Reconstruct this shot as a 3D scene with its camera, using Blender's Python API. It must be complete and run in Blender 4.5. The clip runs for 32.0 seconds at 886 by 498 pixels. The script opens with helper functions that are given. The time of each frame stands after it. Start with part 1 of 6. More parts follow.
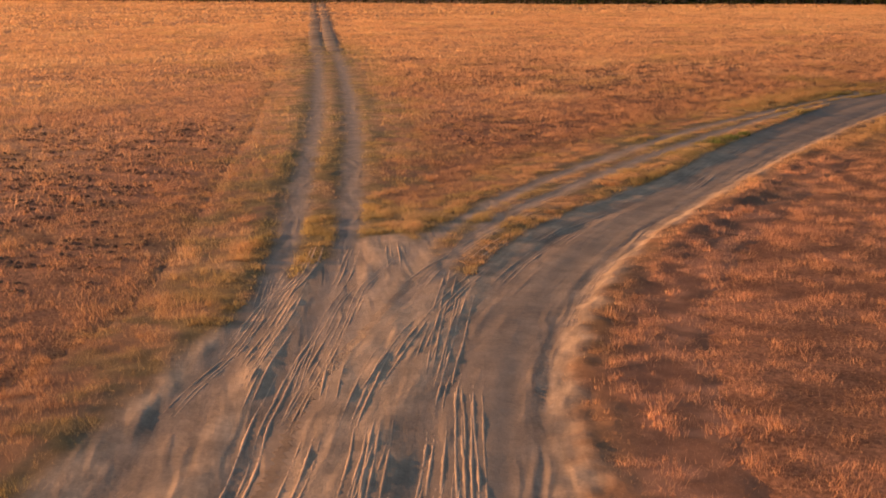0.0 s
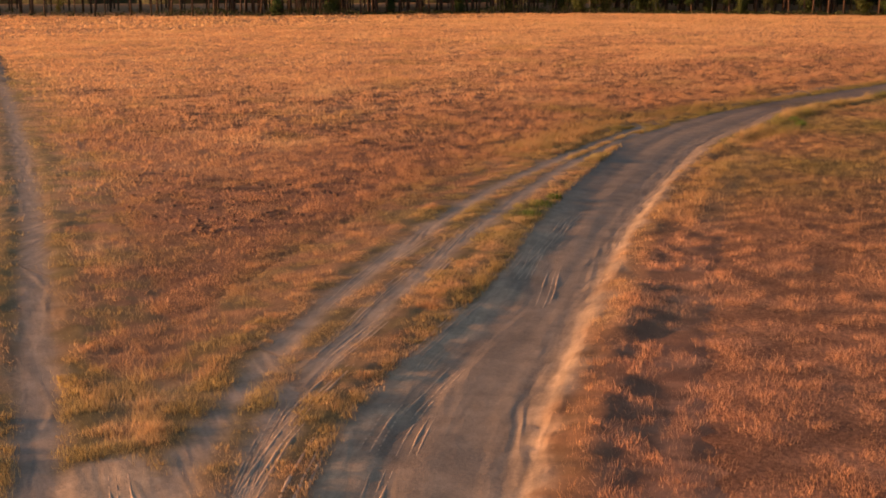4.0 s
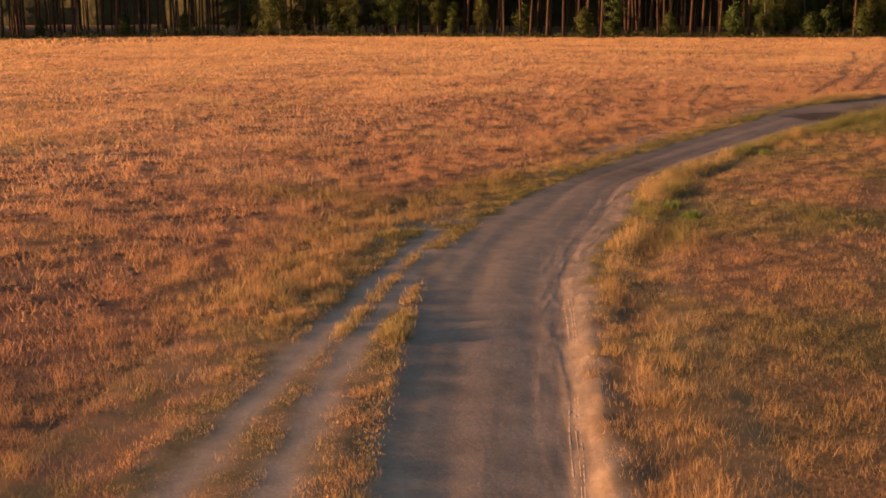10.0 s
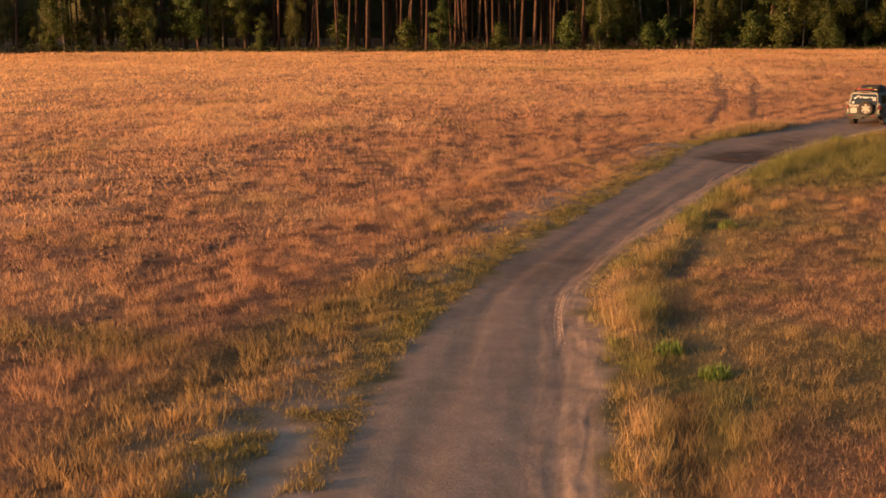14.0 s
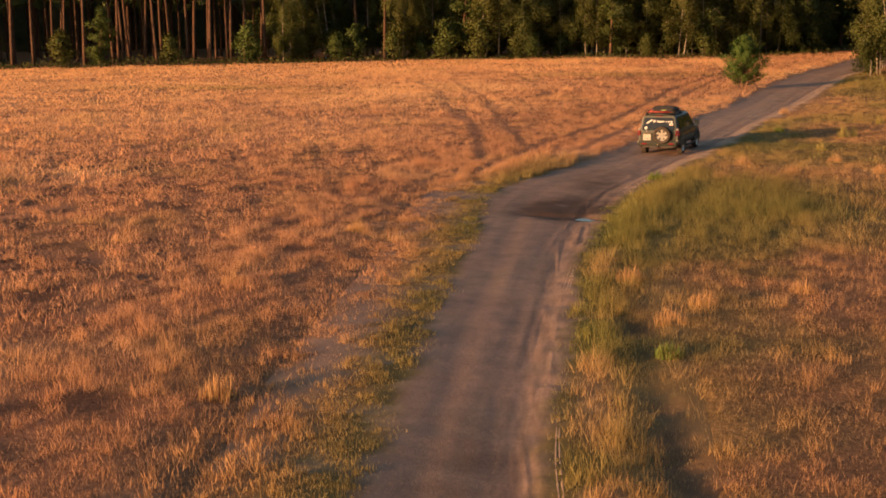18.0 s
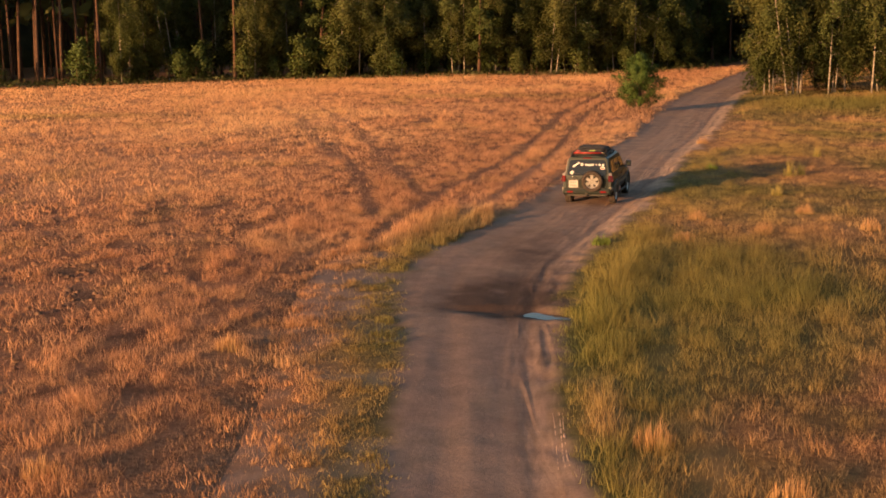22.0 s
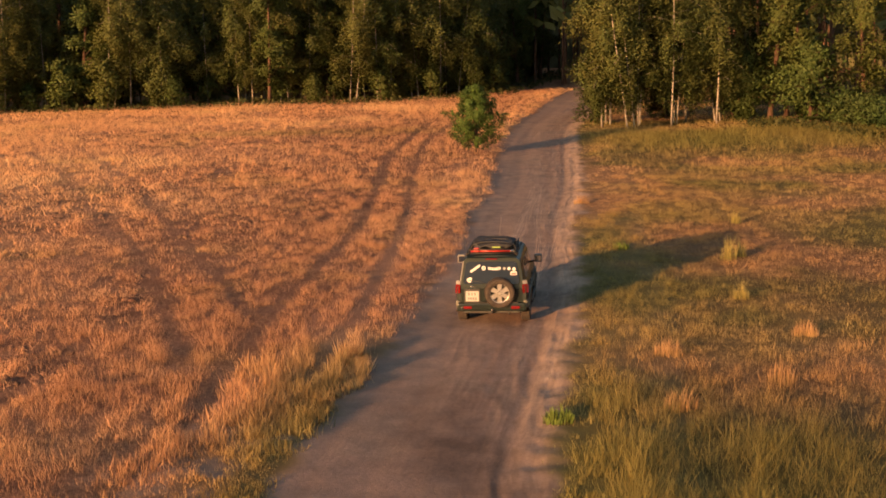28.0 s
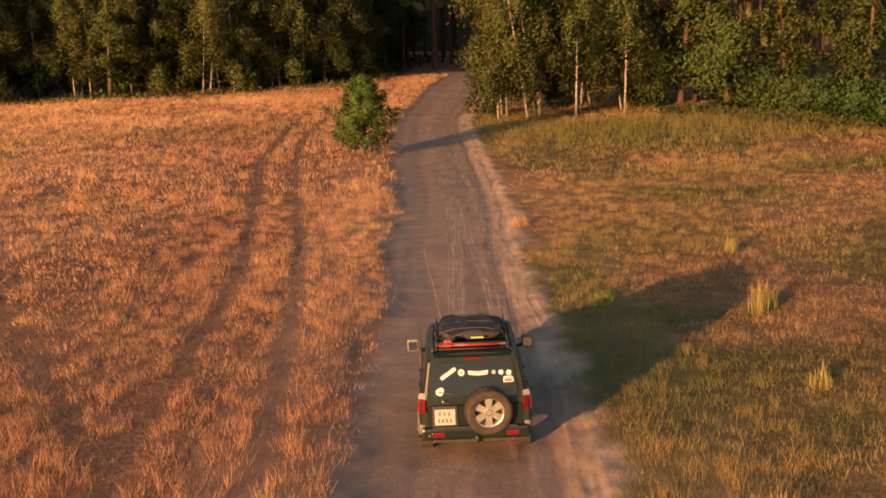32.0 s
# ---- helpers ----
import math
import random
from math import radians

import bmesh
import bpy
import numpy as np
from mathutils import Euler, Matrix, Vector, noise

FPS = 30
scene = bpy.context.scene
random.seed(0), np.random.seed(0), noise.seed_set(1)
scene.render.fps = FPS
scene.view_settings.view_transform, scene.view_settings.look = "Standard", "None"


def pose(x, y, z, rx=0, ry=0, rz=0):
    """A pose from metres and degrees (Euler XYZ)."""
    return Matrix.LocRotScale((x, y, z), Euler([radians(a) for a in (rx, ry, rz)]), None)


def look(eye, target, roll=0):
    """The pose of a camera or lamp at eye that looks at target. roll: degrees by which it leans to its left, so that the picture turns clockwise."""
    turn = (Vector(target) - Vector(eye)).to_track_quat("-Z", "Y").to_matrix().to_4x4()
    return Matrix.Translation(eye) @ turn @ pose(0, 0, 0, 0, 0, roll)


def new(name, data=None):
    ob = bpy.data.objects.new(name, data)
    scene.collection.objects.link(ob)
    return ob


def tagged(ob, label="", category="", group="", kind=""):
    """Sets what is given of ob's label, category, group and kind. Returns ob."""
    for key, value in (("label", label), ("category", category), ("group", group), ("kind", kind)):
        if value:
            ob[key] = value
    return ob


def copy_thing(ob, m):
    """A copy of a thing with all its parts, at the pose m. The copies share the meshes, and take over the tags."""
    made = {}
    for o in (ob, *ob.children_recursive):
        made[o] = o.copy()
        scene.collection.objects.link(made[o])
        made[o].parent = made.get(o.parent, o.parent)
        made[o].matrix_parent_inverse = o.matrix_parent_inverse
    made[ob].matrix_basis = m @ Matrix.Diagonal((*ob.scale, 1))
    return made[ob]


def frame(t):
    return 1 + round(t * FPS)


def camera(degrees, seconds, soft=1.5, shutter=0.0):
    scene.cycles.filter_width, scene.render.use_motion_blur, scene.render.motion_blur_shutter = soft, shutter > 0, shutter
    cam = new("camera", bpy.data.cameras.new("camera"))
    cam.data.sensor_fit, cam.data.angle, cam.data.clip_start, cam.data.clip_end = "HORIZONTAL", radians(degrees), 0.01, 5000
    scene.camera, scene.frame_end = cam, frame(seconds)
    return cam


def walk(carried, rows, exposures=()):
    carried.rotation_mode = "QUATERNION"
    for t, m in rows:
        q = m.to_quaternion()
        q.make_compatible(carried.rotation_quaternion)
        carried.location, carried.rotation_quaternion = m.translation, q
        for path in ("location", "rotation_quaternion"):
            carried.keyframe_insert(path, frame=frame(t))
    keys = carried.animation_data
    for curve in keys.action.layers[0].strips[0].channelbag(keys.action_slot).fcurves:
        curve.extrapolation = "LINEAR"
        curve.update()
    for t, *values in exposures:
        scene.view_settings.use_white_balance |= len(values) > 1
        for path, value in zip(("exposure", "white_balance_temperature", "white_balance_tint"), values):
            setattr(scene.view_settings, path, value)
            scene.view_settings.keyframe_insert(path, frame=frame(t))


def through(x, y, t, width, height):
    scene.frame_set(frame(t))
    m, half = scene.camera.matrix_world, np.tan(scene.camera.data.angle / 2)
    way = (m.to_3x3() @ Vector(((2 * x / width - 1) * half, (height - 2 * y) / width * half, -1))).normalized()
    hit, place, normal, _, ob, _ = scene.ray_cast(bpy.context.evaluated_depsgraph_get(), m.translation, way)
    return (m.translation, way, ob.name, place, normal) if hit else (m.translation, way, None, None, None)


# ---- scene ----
cam = camera(38.0, 32.0, soft=1.75)

# seconds, eye x y z, yaw, pitch, roll in degrees
WALK = [
    (0, 59.213, -72.303, 7.799, 60.890, -12.490, -0.620),
    (0.5, 57.640, -71.929, 7.931, 59.330, -12.500, -0.570),
    (1, 55.781, -71.324, 7.975, 57.590, -12.420, -0.590),
    (1.5, 54.043, -70.664, 7.997, 55.850, -12.360, -0.610),
    (2, 52.151, -69.773, 8.085, 54.000, -12.350, -0.600),
    (2.5, 50.468, -68.871, 8.118, 52.330, -12.330, -0.690),
    (3, 48.488, -67.826, 8.074, 50.400, -12.280, -0.850),
    (3.5, 46.849, -66.847, 8.217, 48.600, -12.360, -0.860),
    (5.5, 38.852, -60.995, 7.722, 41.590, -12.060, -0.330),
    (6, 37.125, -59.488, 7.634, 40.030, -11.950, -0.300),
    (6.5, 35.530, -58.003, 7.557, 38.640, -11.870, -0.250),
    (7, 33.671, -56.188, 7.480, 37.190, -11.810, -0.240),
    (7.5, 31.977, -54.406, 7.425, 36.000, -11.760, -0.250),
    (8, 30.228, -52.426, 7.392, 34.920, -11.730, -0.260),
    (8.5, 28.611, -50.468, 7.293, 34.050, -11.680, -0.310),
    (9, 27.126, -48.488, 7.172, 33.390, -11.560, -0.420),
    (9.5, 25.806, -46.574, 7.128, 32.940, -11.560, -0.400),
    (10, 24.365, -44.495, 7.073, 32.590, -11.520, -0.430),
    (10.5, 23.155, -42.658, 7.007, 32.270, -11.440, -0.470),
    (11, 21.868, -40.678, 6.985, 31.680, -11.350, -0.470),
    (11.5, 20.713, -38.885, 6.974, 30.970, -11.290, -0.480),
    (12, 19.371, -36.916, 7.018, 30.020, -11.310, -0.480),
    (12.5, 18.139, -35.233, 7.073, 28.870, -11.350, -0.430),
    (13, 16.841, -33.528, 7.084, 27.360, -11.330, -0.460),
    (13.5, 15.653, -32.087, 7.095, 25.720, -11.280, -0.420),
    (14, 14.476, -30.602, 7.128, 23.910, -11.220, -0.520),
    (14.5, 13.299, -29.139, 7.172, 22.140, -11.150, -0.520),
    (16.5, 8.415, -20.768, 6.897, 14.200, -11.070, -0.380),
    (17, 7.480, -19.151, 6.886, 12.120, -11.000, -0.450),
    (17.5, 6.710, -17.798, 6.941, 10.320, -11.010, -0.530),
    (18, 5.929, -16.346, 6.963, 8.480, -11.000, -0.600),
    (18.5, 5.225, -14.652, 6.963, 6.960, -11.030, -0.680),
    (19, 4.565, -13.057, 6.996, 5.440, -11.010, -0.650),
    (19.5, 4.092, -11.748, 7.051, 4.270, -10.970, -0.710),
    (20, 3.696, -10.417, 7.117, 3.230, -10.920, -0.660),
    (20.5, 3.421, -9.163, 7.161, 2.500, -10.880, -0.650),
    (21, 3.223, -7.788, 7.161, 2.000, -10.760, -0.670),
    (21.5, 3.069, -6.523, 7.150, 1.710, -10.660, -0.710),
    (22, 3.014, -5.104, 7.183, 1.640, -10.570, -0.710),
    (22.5, 3.058, -3.784, 7.249, 1.550, -10.530, -0.630),
    (23, 3.102, -2.266, 7.304, 1.340, -10.460, -0.610),
    (23.5, 3.003, -0.792, 7.326, 0.990, -10.440, -0.590),
    (24, 2.805, 0.847, 7.337, 0.400, -10.490, -0.580),
    (24.5, 2.596, 2.343, 7.381, -0.430, -10.710, -0.590),
    (25, 2.398, 3.927, 7.403, -1.450, -11.010, -0.620),
    (25.5, 2.101, 5.214, 7.425, -2.660, -11.050, -0.590),
    (27.5, 1.089, 8.481, 7.744, -7.330, -9.930, -0.680),
    (28, 0.935, 10.373, 7.799, -8.560, -10.100, -0.760),
    (28.5, 0.781, 12.397, 7.799, -9.820, -10.370, -0.800),
    (29, 0.704, 14.465, 7.777, -11.070, -10.640, -0.860),
    (29.5, 0.660, 16.225, 7.777, -12.090, -10.890, -0.940),
    (30, 0.693, 17.875, 7.711, -12.970, -11.030, -1.110),
    (30.5, 0.770, 19.195, 7.689, -13.650, -11.100, -1.210),
    (31, 0.924, 20.482, 7.634, -14.230, -11.090, -1.370),
    (31.5, 1.067, 21.571, 7.590, -14.720, -11.050, -1.470),
    (32, 1.199, 22.836, 7.535, -15.220, -10.960, -1.500),
]


def walk_pose(x, y, z, yaw, pitch, roll):
    a, b = radians(yaw), radians(pitch)
    ahead = Vector((-math.sin(a) * math.cos(b), math.cos(a) * math.cos(b), math.sin(b)))
    return look((x, y, z), Vector((x, y, z)) + ahead * 20, roll)


walk(cam, [(t, walk_pose(*row)) for t, *row in WALK], exposures=((0, 0.2, 6150, 10), (8, 0.25, 6250, 10), (14, 0.33, 6400, 10), (20, 0.43, 6450, 10), (25, 0.48, 6500, 10), (32, 0.55, 6500, 10)))

# ---- light: a low evening sun from behind the camera's left shoulder ----
SUN_ELEVATION = 7.4
SUN_FROM = Vector((-0.719, -0.695, 0)).normalized()
sun_way = Vector((SUN_FROM.x, SUN_FROM.y, math.tan(radians(SUN_ELEVATION)))).normalized()
sun = new("sun", bpy.data.lights.new("sun", "SUN"))
sun.data.energy, sun.data.angle, sun.data.color = 8.3, radians(0.55), (1.0, 0.477, 0.19)
sun.matrix_world = look(sun_way * 50, (0, 0, 0))
world = bpy.data.worlds.new("evening_sky")
scene.world = world
world.use_nodes = True
sky = world.node_tree.nodes.new("ShaderNodeTexSky")
sky.sky_type, sky.sun_disc = "NISHITA", False
sky.sun_elevation = radians(SUN_ELEVATION)
sky.sun_rotation = math.atan2(SUN_FROM.x, SUN_FROM.y)
sky.air_density, sky.dust_density, sky.ozone_density = 1.0, 2.0, 1.0
world.node_tree.nodes["Background"].inputs["Strength"].default_value = 0.15
world.node_tree.links.new(sky.outputs[0], world.node_tree.nodes["Background"].inputs["Color"])
scene.view_settings.exposure = 0.44
rng = np.random.default_rng(7)


# ---- helpers for meshes ----
def part(name, bm, material, parent=None, label="", smooth=False):
    """Links a bmesh as one mesh object, under a thing or part if one is given."""
    me = bpy.data.meshes.new(name)
    if smooth:
        for face in bm.faces:
            face.smooth = True
    bm.to_mesh(me)
    bm.free()
    if material:
        me.materials.append(material)
    ob = new(name, me)
    if parent:
        ob.parent = parent
    if label:
        tagged(ob, label)
    return ob


def sheet(name, verts, faces, material, tint=None, smooth=True, extra=None, normals=None):
    """A mesh object from arrays: verts (n, 3), faces (m, 3 or 4), colours (n, 3) as the attribute tint."""
    verts, faces = np.asarray(verts, np.float32), np.asarray(faces, np.int32)
    me = bpy.data.meshes.new(name)
    k = faces.shape[1]
    me.vertices.add(len(verts))
    me.vertices.foreach_set("co", verts.ravel())
    me.loops.add(faces.size)
    me.loops.foreach_set("vertex_index", faces.ravel())
    me.polygons.add(len(faces))
    me.polygons.foreach_set("loop_start", np.arange(0, faces.size, k, dtype=np.int32))
    me.polygons.foreach_set("use_smooth", np.full(len(faces), smooth))
    me.update(calc_edges=True)
    if tint is not None:
        at = me.attributes.new("tint", "FLOAT_COLOR", "POINT")
        at.data.foreach_set("color", np.c_[tint, np.ones(len(tint))].astype(np.float32).ravel())
    for key, values in (extra or {}).items():
        me.attributes.new(key, "FLOAT", "POINT").data.foreach_set("value", np.asarray(values, np.float32))
    if normals is not None:
        me.normals_split_custom_set_from_vertices(np.asarray(normals, float))
    me.materials.append(material)
    return new(name, me)


def lattice(i, j, seed):
    h = (i * 374761393 + j * 668265263 + seed * 974634777) & 0xFFFFFFFF
    h = ((h ^ (h >> 13)) * 1274126177) & 0xFFFFFFFF
    return ((h ^ (h >> 16)) & 0xFFFF) / 65535.0


def value_noise(x, y, size, seed=0, octaves=3):
    """Smooth noise in 0..1 over the plan, with features about size metres wide."""
    out, amp, total = np.zeros(np.shape(x)), 1.0, 0.0
    for o in range(octaves):
        u, v = np.asarray(x) / size + 31.7 * o, np.asarray(y) / size - 17.3 * o
        i, j = np.floor(u).astype(np.int64), np.floor(v).astype(np.int64)
        a, b = u - i, v - j
        a, b = a * a * (3 - 2 * a), b * b * (3 - 2 * b)
        n = (lattice(i, j, seed + o) * (1 - a) + lattice(i + 1, j, seed + o) * a) * (1 - b) + (
            lattice(i, j + 1, seed + o) * (1 - a) + lattice(i + 1, j + 1, seed + o) * a) * b
        out += amp * n
        total += amp
        amp *= 0.5
        size /= 2.1
    return out / total


def step(a, b, x):
    t = np.clip((np.asarray(x) - a) / (b - a), 0, 1)
    return t * t * (3 - 2 * t)


def mix(a, b, k):
    return a + (b - a) * np.asarray(k)[..., None]


# ---- materials ----
def material(name, rough=0.8, metal=0.0, colour=(0.5, 0.5, 0.5)):
    m = bpy.data.materials.new(name)
    m.use_nodes = True
    b = m.node_tree.nodes["Principled BSDF"]
    b.inputs["Base Color"].default_value = (*colour, 1)
    b.inputs["Roughness"].default_value, b.inputs["Metallic"].default_value = rough, metal
    return m, m.node_tree.nodes, m.node_tree.links, b


def noisy(name, dark, light, size, rough=0.8, metal=0.0, bump=0.0, bump_size=None, detail=6.0, object_space=True):
    """A surface whose colour wanders between two tones, with fine relief."""
    m, nodes, links, b = material(name, rough, metal)
    where = nodes.new("ShaderNodeTexCoord")
    source = where.outputs["Object"]
    n = nodes.new("ShaderNodeTexNoise")
    n.inputs["Scale"].default_value, n.inputs["Detail"].default_value, n.inputs["Roughness"].default_value = 1 / size, detail, 0.65
    links.new(source, n.inputs["Vector"])
    ramp = nodes.new("ShaderNodeValToRGB")
    ramp.color_ramp.elements[0].position, ramp.color_ramp.elements[1].position = 0.32, 0.68
    ramp.color_ramp.elements[0].color, ramp.color_ramp.elements[1].color = (*dark, 1), (*light, 1)
    links.new(n.outputs["Fac"], ramp.inputs["Fac"])
    links.new(ramp.outputs["Color"], b.inputs["Base Color"])
    if bump:
        n2 = nodes.new("ShaderNodeTexNoise")
        n2.inputs["Scale"].default_value, n2.inputs["Detail"].default_value = 1 / (bump_size or size), 5
        links.new(source, n2.inputs["Vector"])
        bp = nodes.new("ShaderNodeBump")
        bp.inputs["Strength"].default_value, bp.inputs["Distance"].default_value = 0.8, bump
        links.new(n2.outputs["Fac"], bp.inputs["Height"])
        links.new(bp.outputs["Normal"], b.inputs["Normal"])
    return m


def tinted_ground(name, fine, coarse, low, high, bump, rough=0.95):
    """Takes its colour from the plan's attribute tint, broken up by two scales of noise."""
    m, nodes, links, b = material(name, rough)
    b.inputs["Specular IOR Level"].default_value = 0.15
    at = nodes.new("ShaderNodeAttribute")
    at.attribute_name = "tint"
    where = nodes.new("ShaderNodeTexCoord")
    last = at.outputs["Color"]
    for size, lo, hi in ((fine, low, high), (coarse, 0.8, 1.2)):
        n = nodes.new("ShaderNodeTexNoise")
        n.inputs["Scale"].default_value, n.inputs["Detail"].default_value, n.inputs["Roughness"].default_value = 1 / size, 6, 0.7
        links.new(where.outputs["Object"], n.inputs["Vector"])
        r = nodes.new("ShaderNodeMapRange")
        r.inputs["From Min"].default_value, r.inputs["From Max"].default_value = 0.3, 0.7
        r.inputs["To Min"].default_value, r.inputs["To Max"].default_value = lo, hi
        links.new(n.outputs["Fac"], r.inputs["Value"])
        mul = nodes.new("ShaderNodeVectorMath")
        mul.operation = "SCALE"
        links.new(last, mul.inputs[0])
        links.new(r.outputs["Result"], mul.inputs["Scale"])
        last = mul.outputs["Vector"]
    links.new(last, b.inputs["Base Color"])
    n = nodes.new("ShaderNodeTexNoise")
    n.inputs["Scale"].default_value, n.inputs["Detail"].default_value, n.inputs["Roughness"].default_value = 1 / (fine * 1.5), 8, 0.7
    links.new(where.outputs["Object"], n.inputs["Vector"])
    bp = nodes.new("ShaderNodeBump")
    bp.inputs["Strength"].default_value, bp.inputs["Distance"].default_value = 1.0, bump
    links.new(n.outputs["Fac"], bp.inputs["Height"])
    links.new(bp.outputs["Normal"], b.inputs["Normal"])
    return m


def leafy(name, through, rough=0.6, colours=None):
    """Thin leaves or blades: reflect and let light through. Colour from tint, or two tones by island."""
    m, nodes, links, b = material(name, rough)
    b.inputs["Specular IOR Level"].default_value = 0.2
    geo = nodes.new("ShaderNodeNewGeometry")
    if colours:
        ramp = nodes.new("ShaderNodeValToRGB")
        for e, (p, c) in zip(ramp.color_ramp.elements, ((0.0, colours[0]), (1.0, colours[1]))):
            e.position, e.color = p, (*c, 1)
        links.new(geo.outputs["Random Per Island"], ramp.inputs["Fac"])
        last = ramp.outputs["Color"]
        info = nodes.new("ShaderNodeObjectInfo")
        hue = nodes.new("ShaderNodeHueSaturation")
        r = nodes.new("ShaderNodeMapRange")
        r.inputs["To Min"].default_value, r.inputs["To Max"].default_value = 0.47, 0.515
        links.new(info.outputs["Random"], r.inputs["Value"])
        links.new(r.outputs["Result"], hue.inputs["Hue"])
        links.new(last, hue.inputs["Color"])
        last = hue.outputs["Color"]
    else:
        at = nodes.new("ShaderNodeAttribute")
        at.attribute_name = "tint"
        r = nodes.new("ShaderNodeMapRange")
        r.inputs["To Min"].default_value, r.inputs["To Max"].default_value = 0.86, 1.14
        links.new(geo.outputs["Random Per Island"], r.inputs["Value"])
        mul = nodes.new("ShaderNodeVectorMath")
        mul.operation = "SCALE"
        links.new(at.outputs["Color"], mul.inputs[0])
        links.new(r.outputs["Result"], mul.inputs["Scale"])
        last = mul.outputs["Vector"]
    links.new(last, b.inputs["Base Color"])
    tr = nodes.new("ShaderNodeBsdfTranslucent")
    links.new(last, tr.inputs["Color"])
    mx = nodes.new("ShaderNodeMixShader")
    mx.inputs["Fac"].default_value = through
    links.new(b.outputs[0], mx.inputs[1])
    links.new(tr.outputs[0], mx.inputs[2])
    links.new(mx.outputs[0], nodes["Material Output"].inputs["Surface"])
    return m


SOIL = tinted_ground("dry_meadow_soil", 0.12, 1.6, 0.45, 1.5, 0.08)
def sand_surface():
    """Packed sand: its plan colour, crossed by fine wheel lines that run along the road."""
    m = tinted_ground("packed_sand", 0.06, 0.7, 0.86, 1.14, 0.012)
    nodes, links = m.node_tree.nodes, m.node_tree.links
    b = nodes["Principled BSDF"]
    join = nodes.new("ShaderNodeCombineXYZ")
    for k, key in enumerate(("across", "along")):
        at = nodes.new("ShaderNodeAttribute")
        at.attribute_name = key
        links.new(at.outputs["Fac"], join.inputs[k])
    ridge = nodes.new("ShaderNodeAttribute")
    ridge.attribute_name = "ridge"
    last = b.inputs["Base Color"].links[0].from_socket
    normal = b.inputs["Normal"].links[0].from_socket
    for across, along, lo, hi, depth in ((5.5, 0.8, 0.82, 1.14, 0.04), (2.2, 0.3, 0.90, 1.08, 0.0)):
        sc = nodes.new("ShaderNodeVectorMath")
        sc.operation = "MULTIPLY"
        sc.inputs[1].default_value = (across, along, 0)
        links.new(join.outputs[0], sc.inputs[0])
        n = nodes.new("ShaderNodeTexNoise")
        n.inputs["Scale"].default_value, n.inputs["Detail"].default_value, n.inputs["Roughness"].default_value, n.inputs["Distortion"].default_value = 1.0, 4, 0.6, 0.8
        links.new(sc.outputs[0], n.inputs["Vector"])
        r = nodes.new("ShaderNodeMapRange")
        r.inputs["From Min"].default_value, r.inputs["From Max"].default_value = 0.34, 0.66
        r.inputs["To Min"].default_value, r.inputs["To Max"].default_value = lo, hi
        links.new(n.outputs["Fac"], r.inputs["Value"])
        part_of = nodes.new("ShaderNodeMix")
        part_of.inputs["A"].default_value = 1.0
        links.new(ridge.outputs["Fac"], part_of.inputs["Factor"])
        links.new(r.outputs["Result"], part_of.inputs["B"])
        mul = nodes.new("ShaderNodeVectorMath")
        mul.operation = "SCALE"
        links.new(last, mul.inputs[0])
        links.new(part_of.outputs["Result"], mul.inputs["Scale"])
        last = mul.outputs["Vector"]
        if depth:
            bp = nodes.new("ShaderNodeBump")
            bp.inputs["Distance"].default_value = depth
            n = nodes.new("ShaderNodeTexNoise")
            n.noise_type = "RIDGED_MULTIFRACTAL"
            n.inputs["Scale"].default_value, n.inputs["Detail"].default_value, n.inputs["Distortion"].default_value = 0.5, 1.5, 0.6
            links.new(sc.outputs[0], n.inputs["Vector"])
            links.new(ridge.outputs["Fac"], bp.inputs["Strength"])
            links.new(n.outputs["Fac"], bp.inputs["Height"])
            links.new(normal, bp.inputs["Normal"])
            normal = bp.outputs["Normal"]
    links.new(last, b.inputs["Base Color"])
    links.new(normal, b.inputs["Normal"])
    return m


SAND = sand_surface()
GRASS = leafy("dry_grass", 0.42)

# ---- the plan: lines of the roads ----
def curve_points(points, spacing):
    """A smooth line through plan points (and widths), resampled evenly."""
    p = np.array(points, float)
    p = np.vstack([2 * p[0] - p[1], p, 2 * p[-1] - p[-2]])
    out = []
    for a, b, c, d in zip(p[:-3], p[1:-2], p[2:-1], p[3:]):
        n = max(2, int(np.hypot(*(c - b)[:2]) / spacing * 2))
        for t in np.arange(n) / n:
            out.append(0.5 * (2 * b + (c - a) * t + (2 * a - 5 * b + 4 * c - d) * t * t + (3 * b - a - 3 * c + d) * t**3))
    out.append(p[-2])
    out = np.array(out)
    s = np.r_[0, np.cumsum(np.hypot(*np.diff(out[:, :2], axis=0).T))]
    even = np.arange(0, s[-1], spacing)
    return np.stack([np.interp(even, s, out[:, k]) for k in range(out.shape[1])], 1)


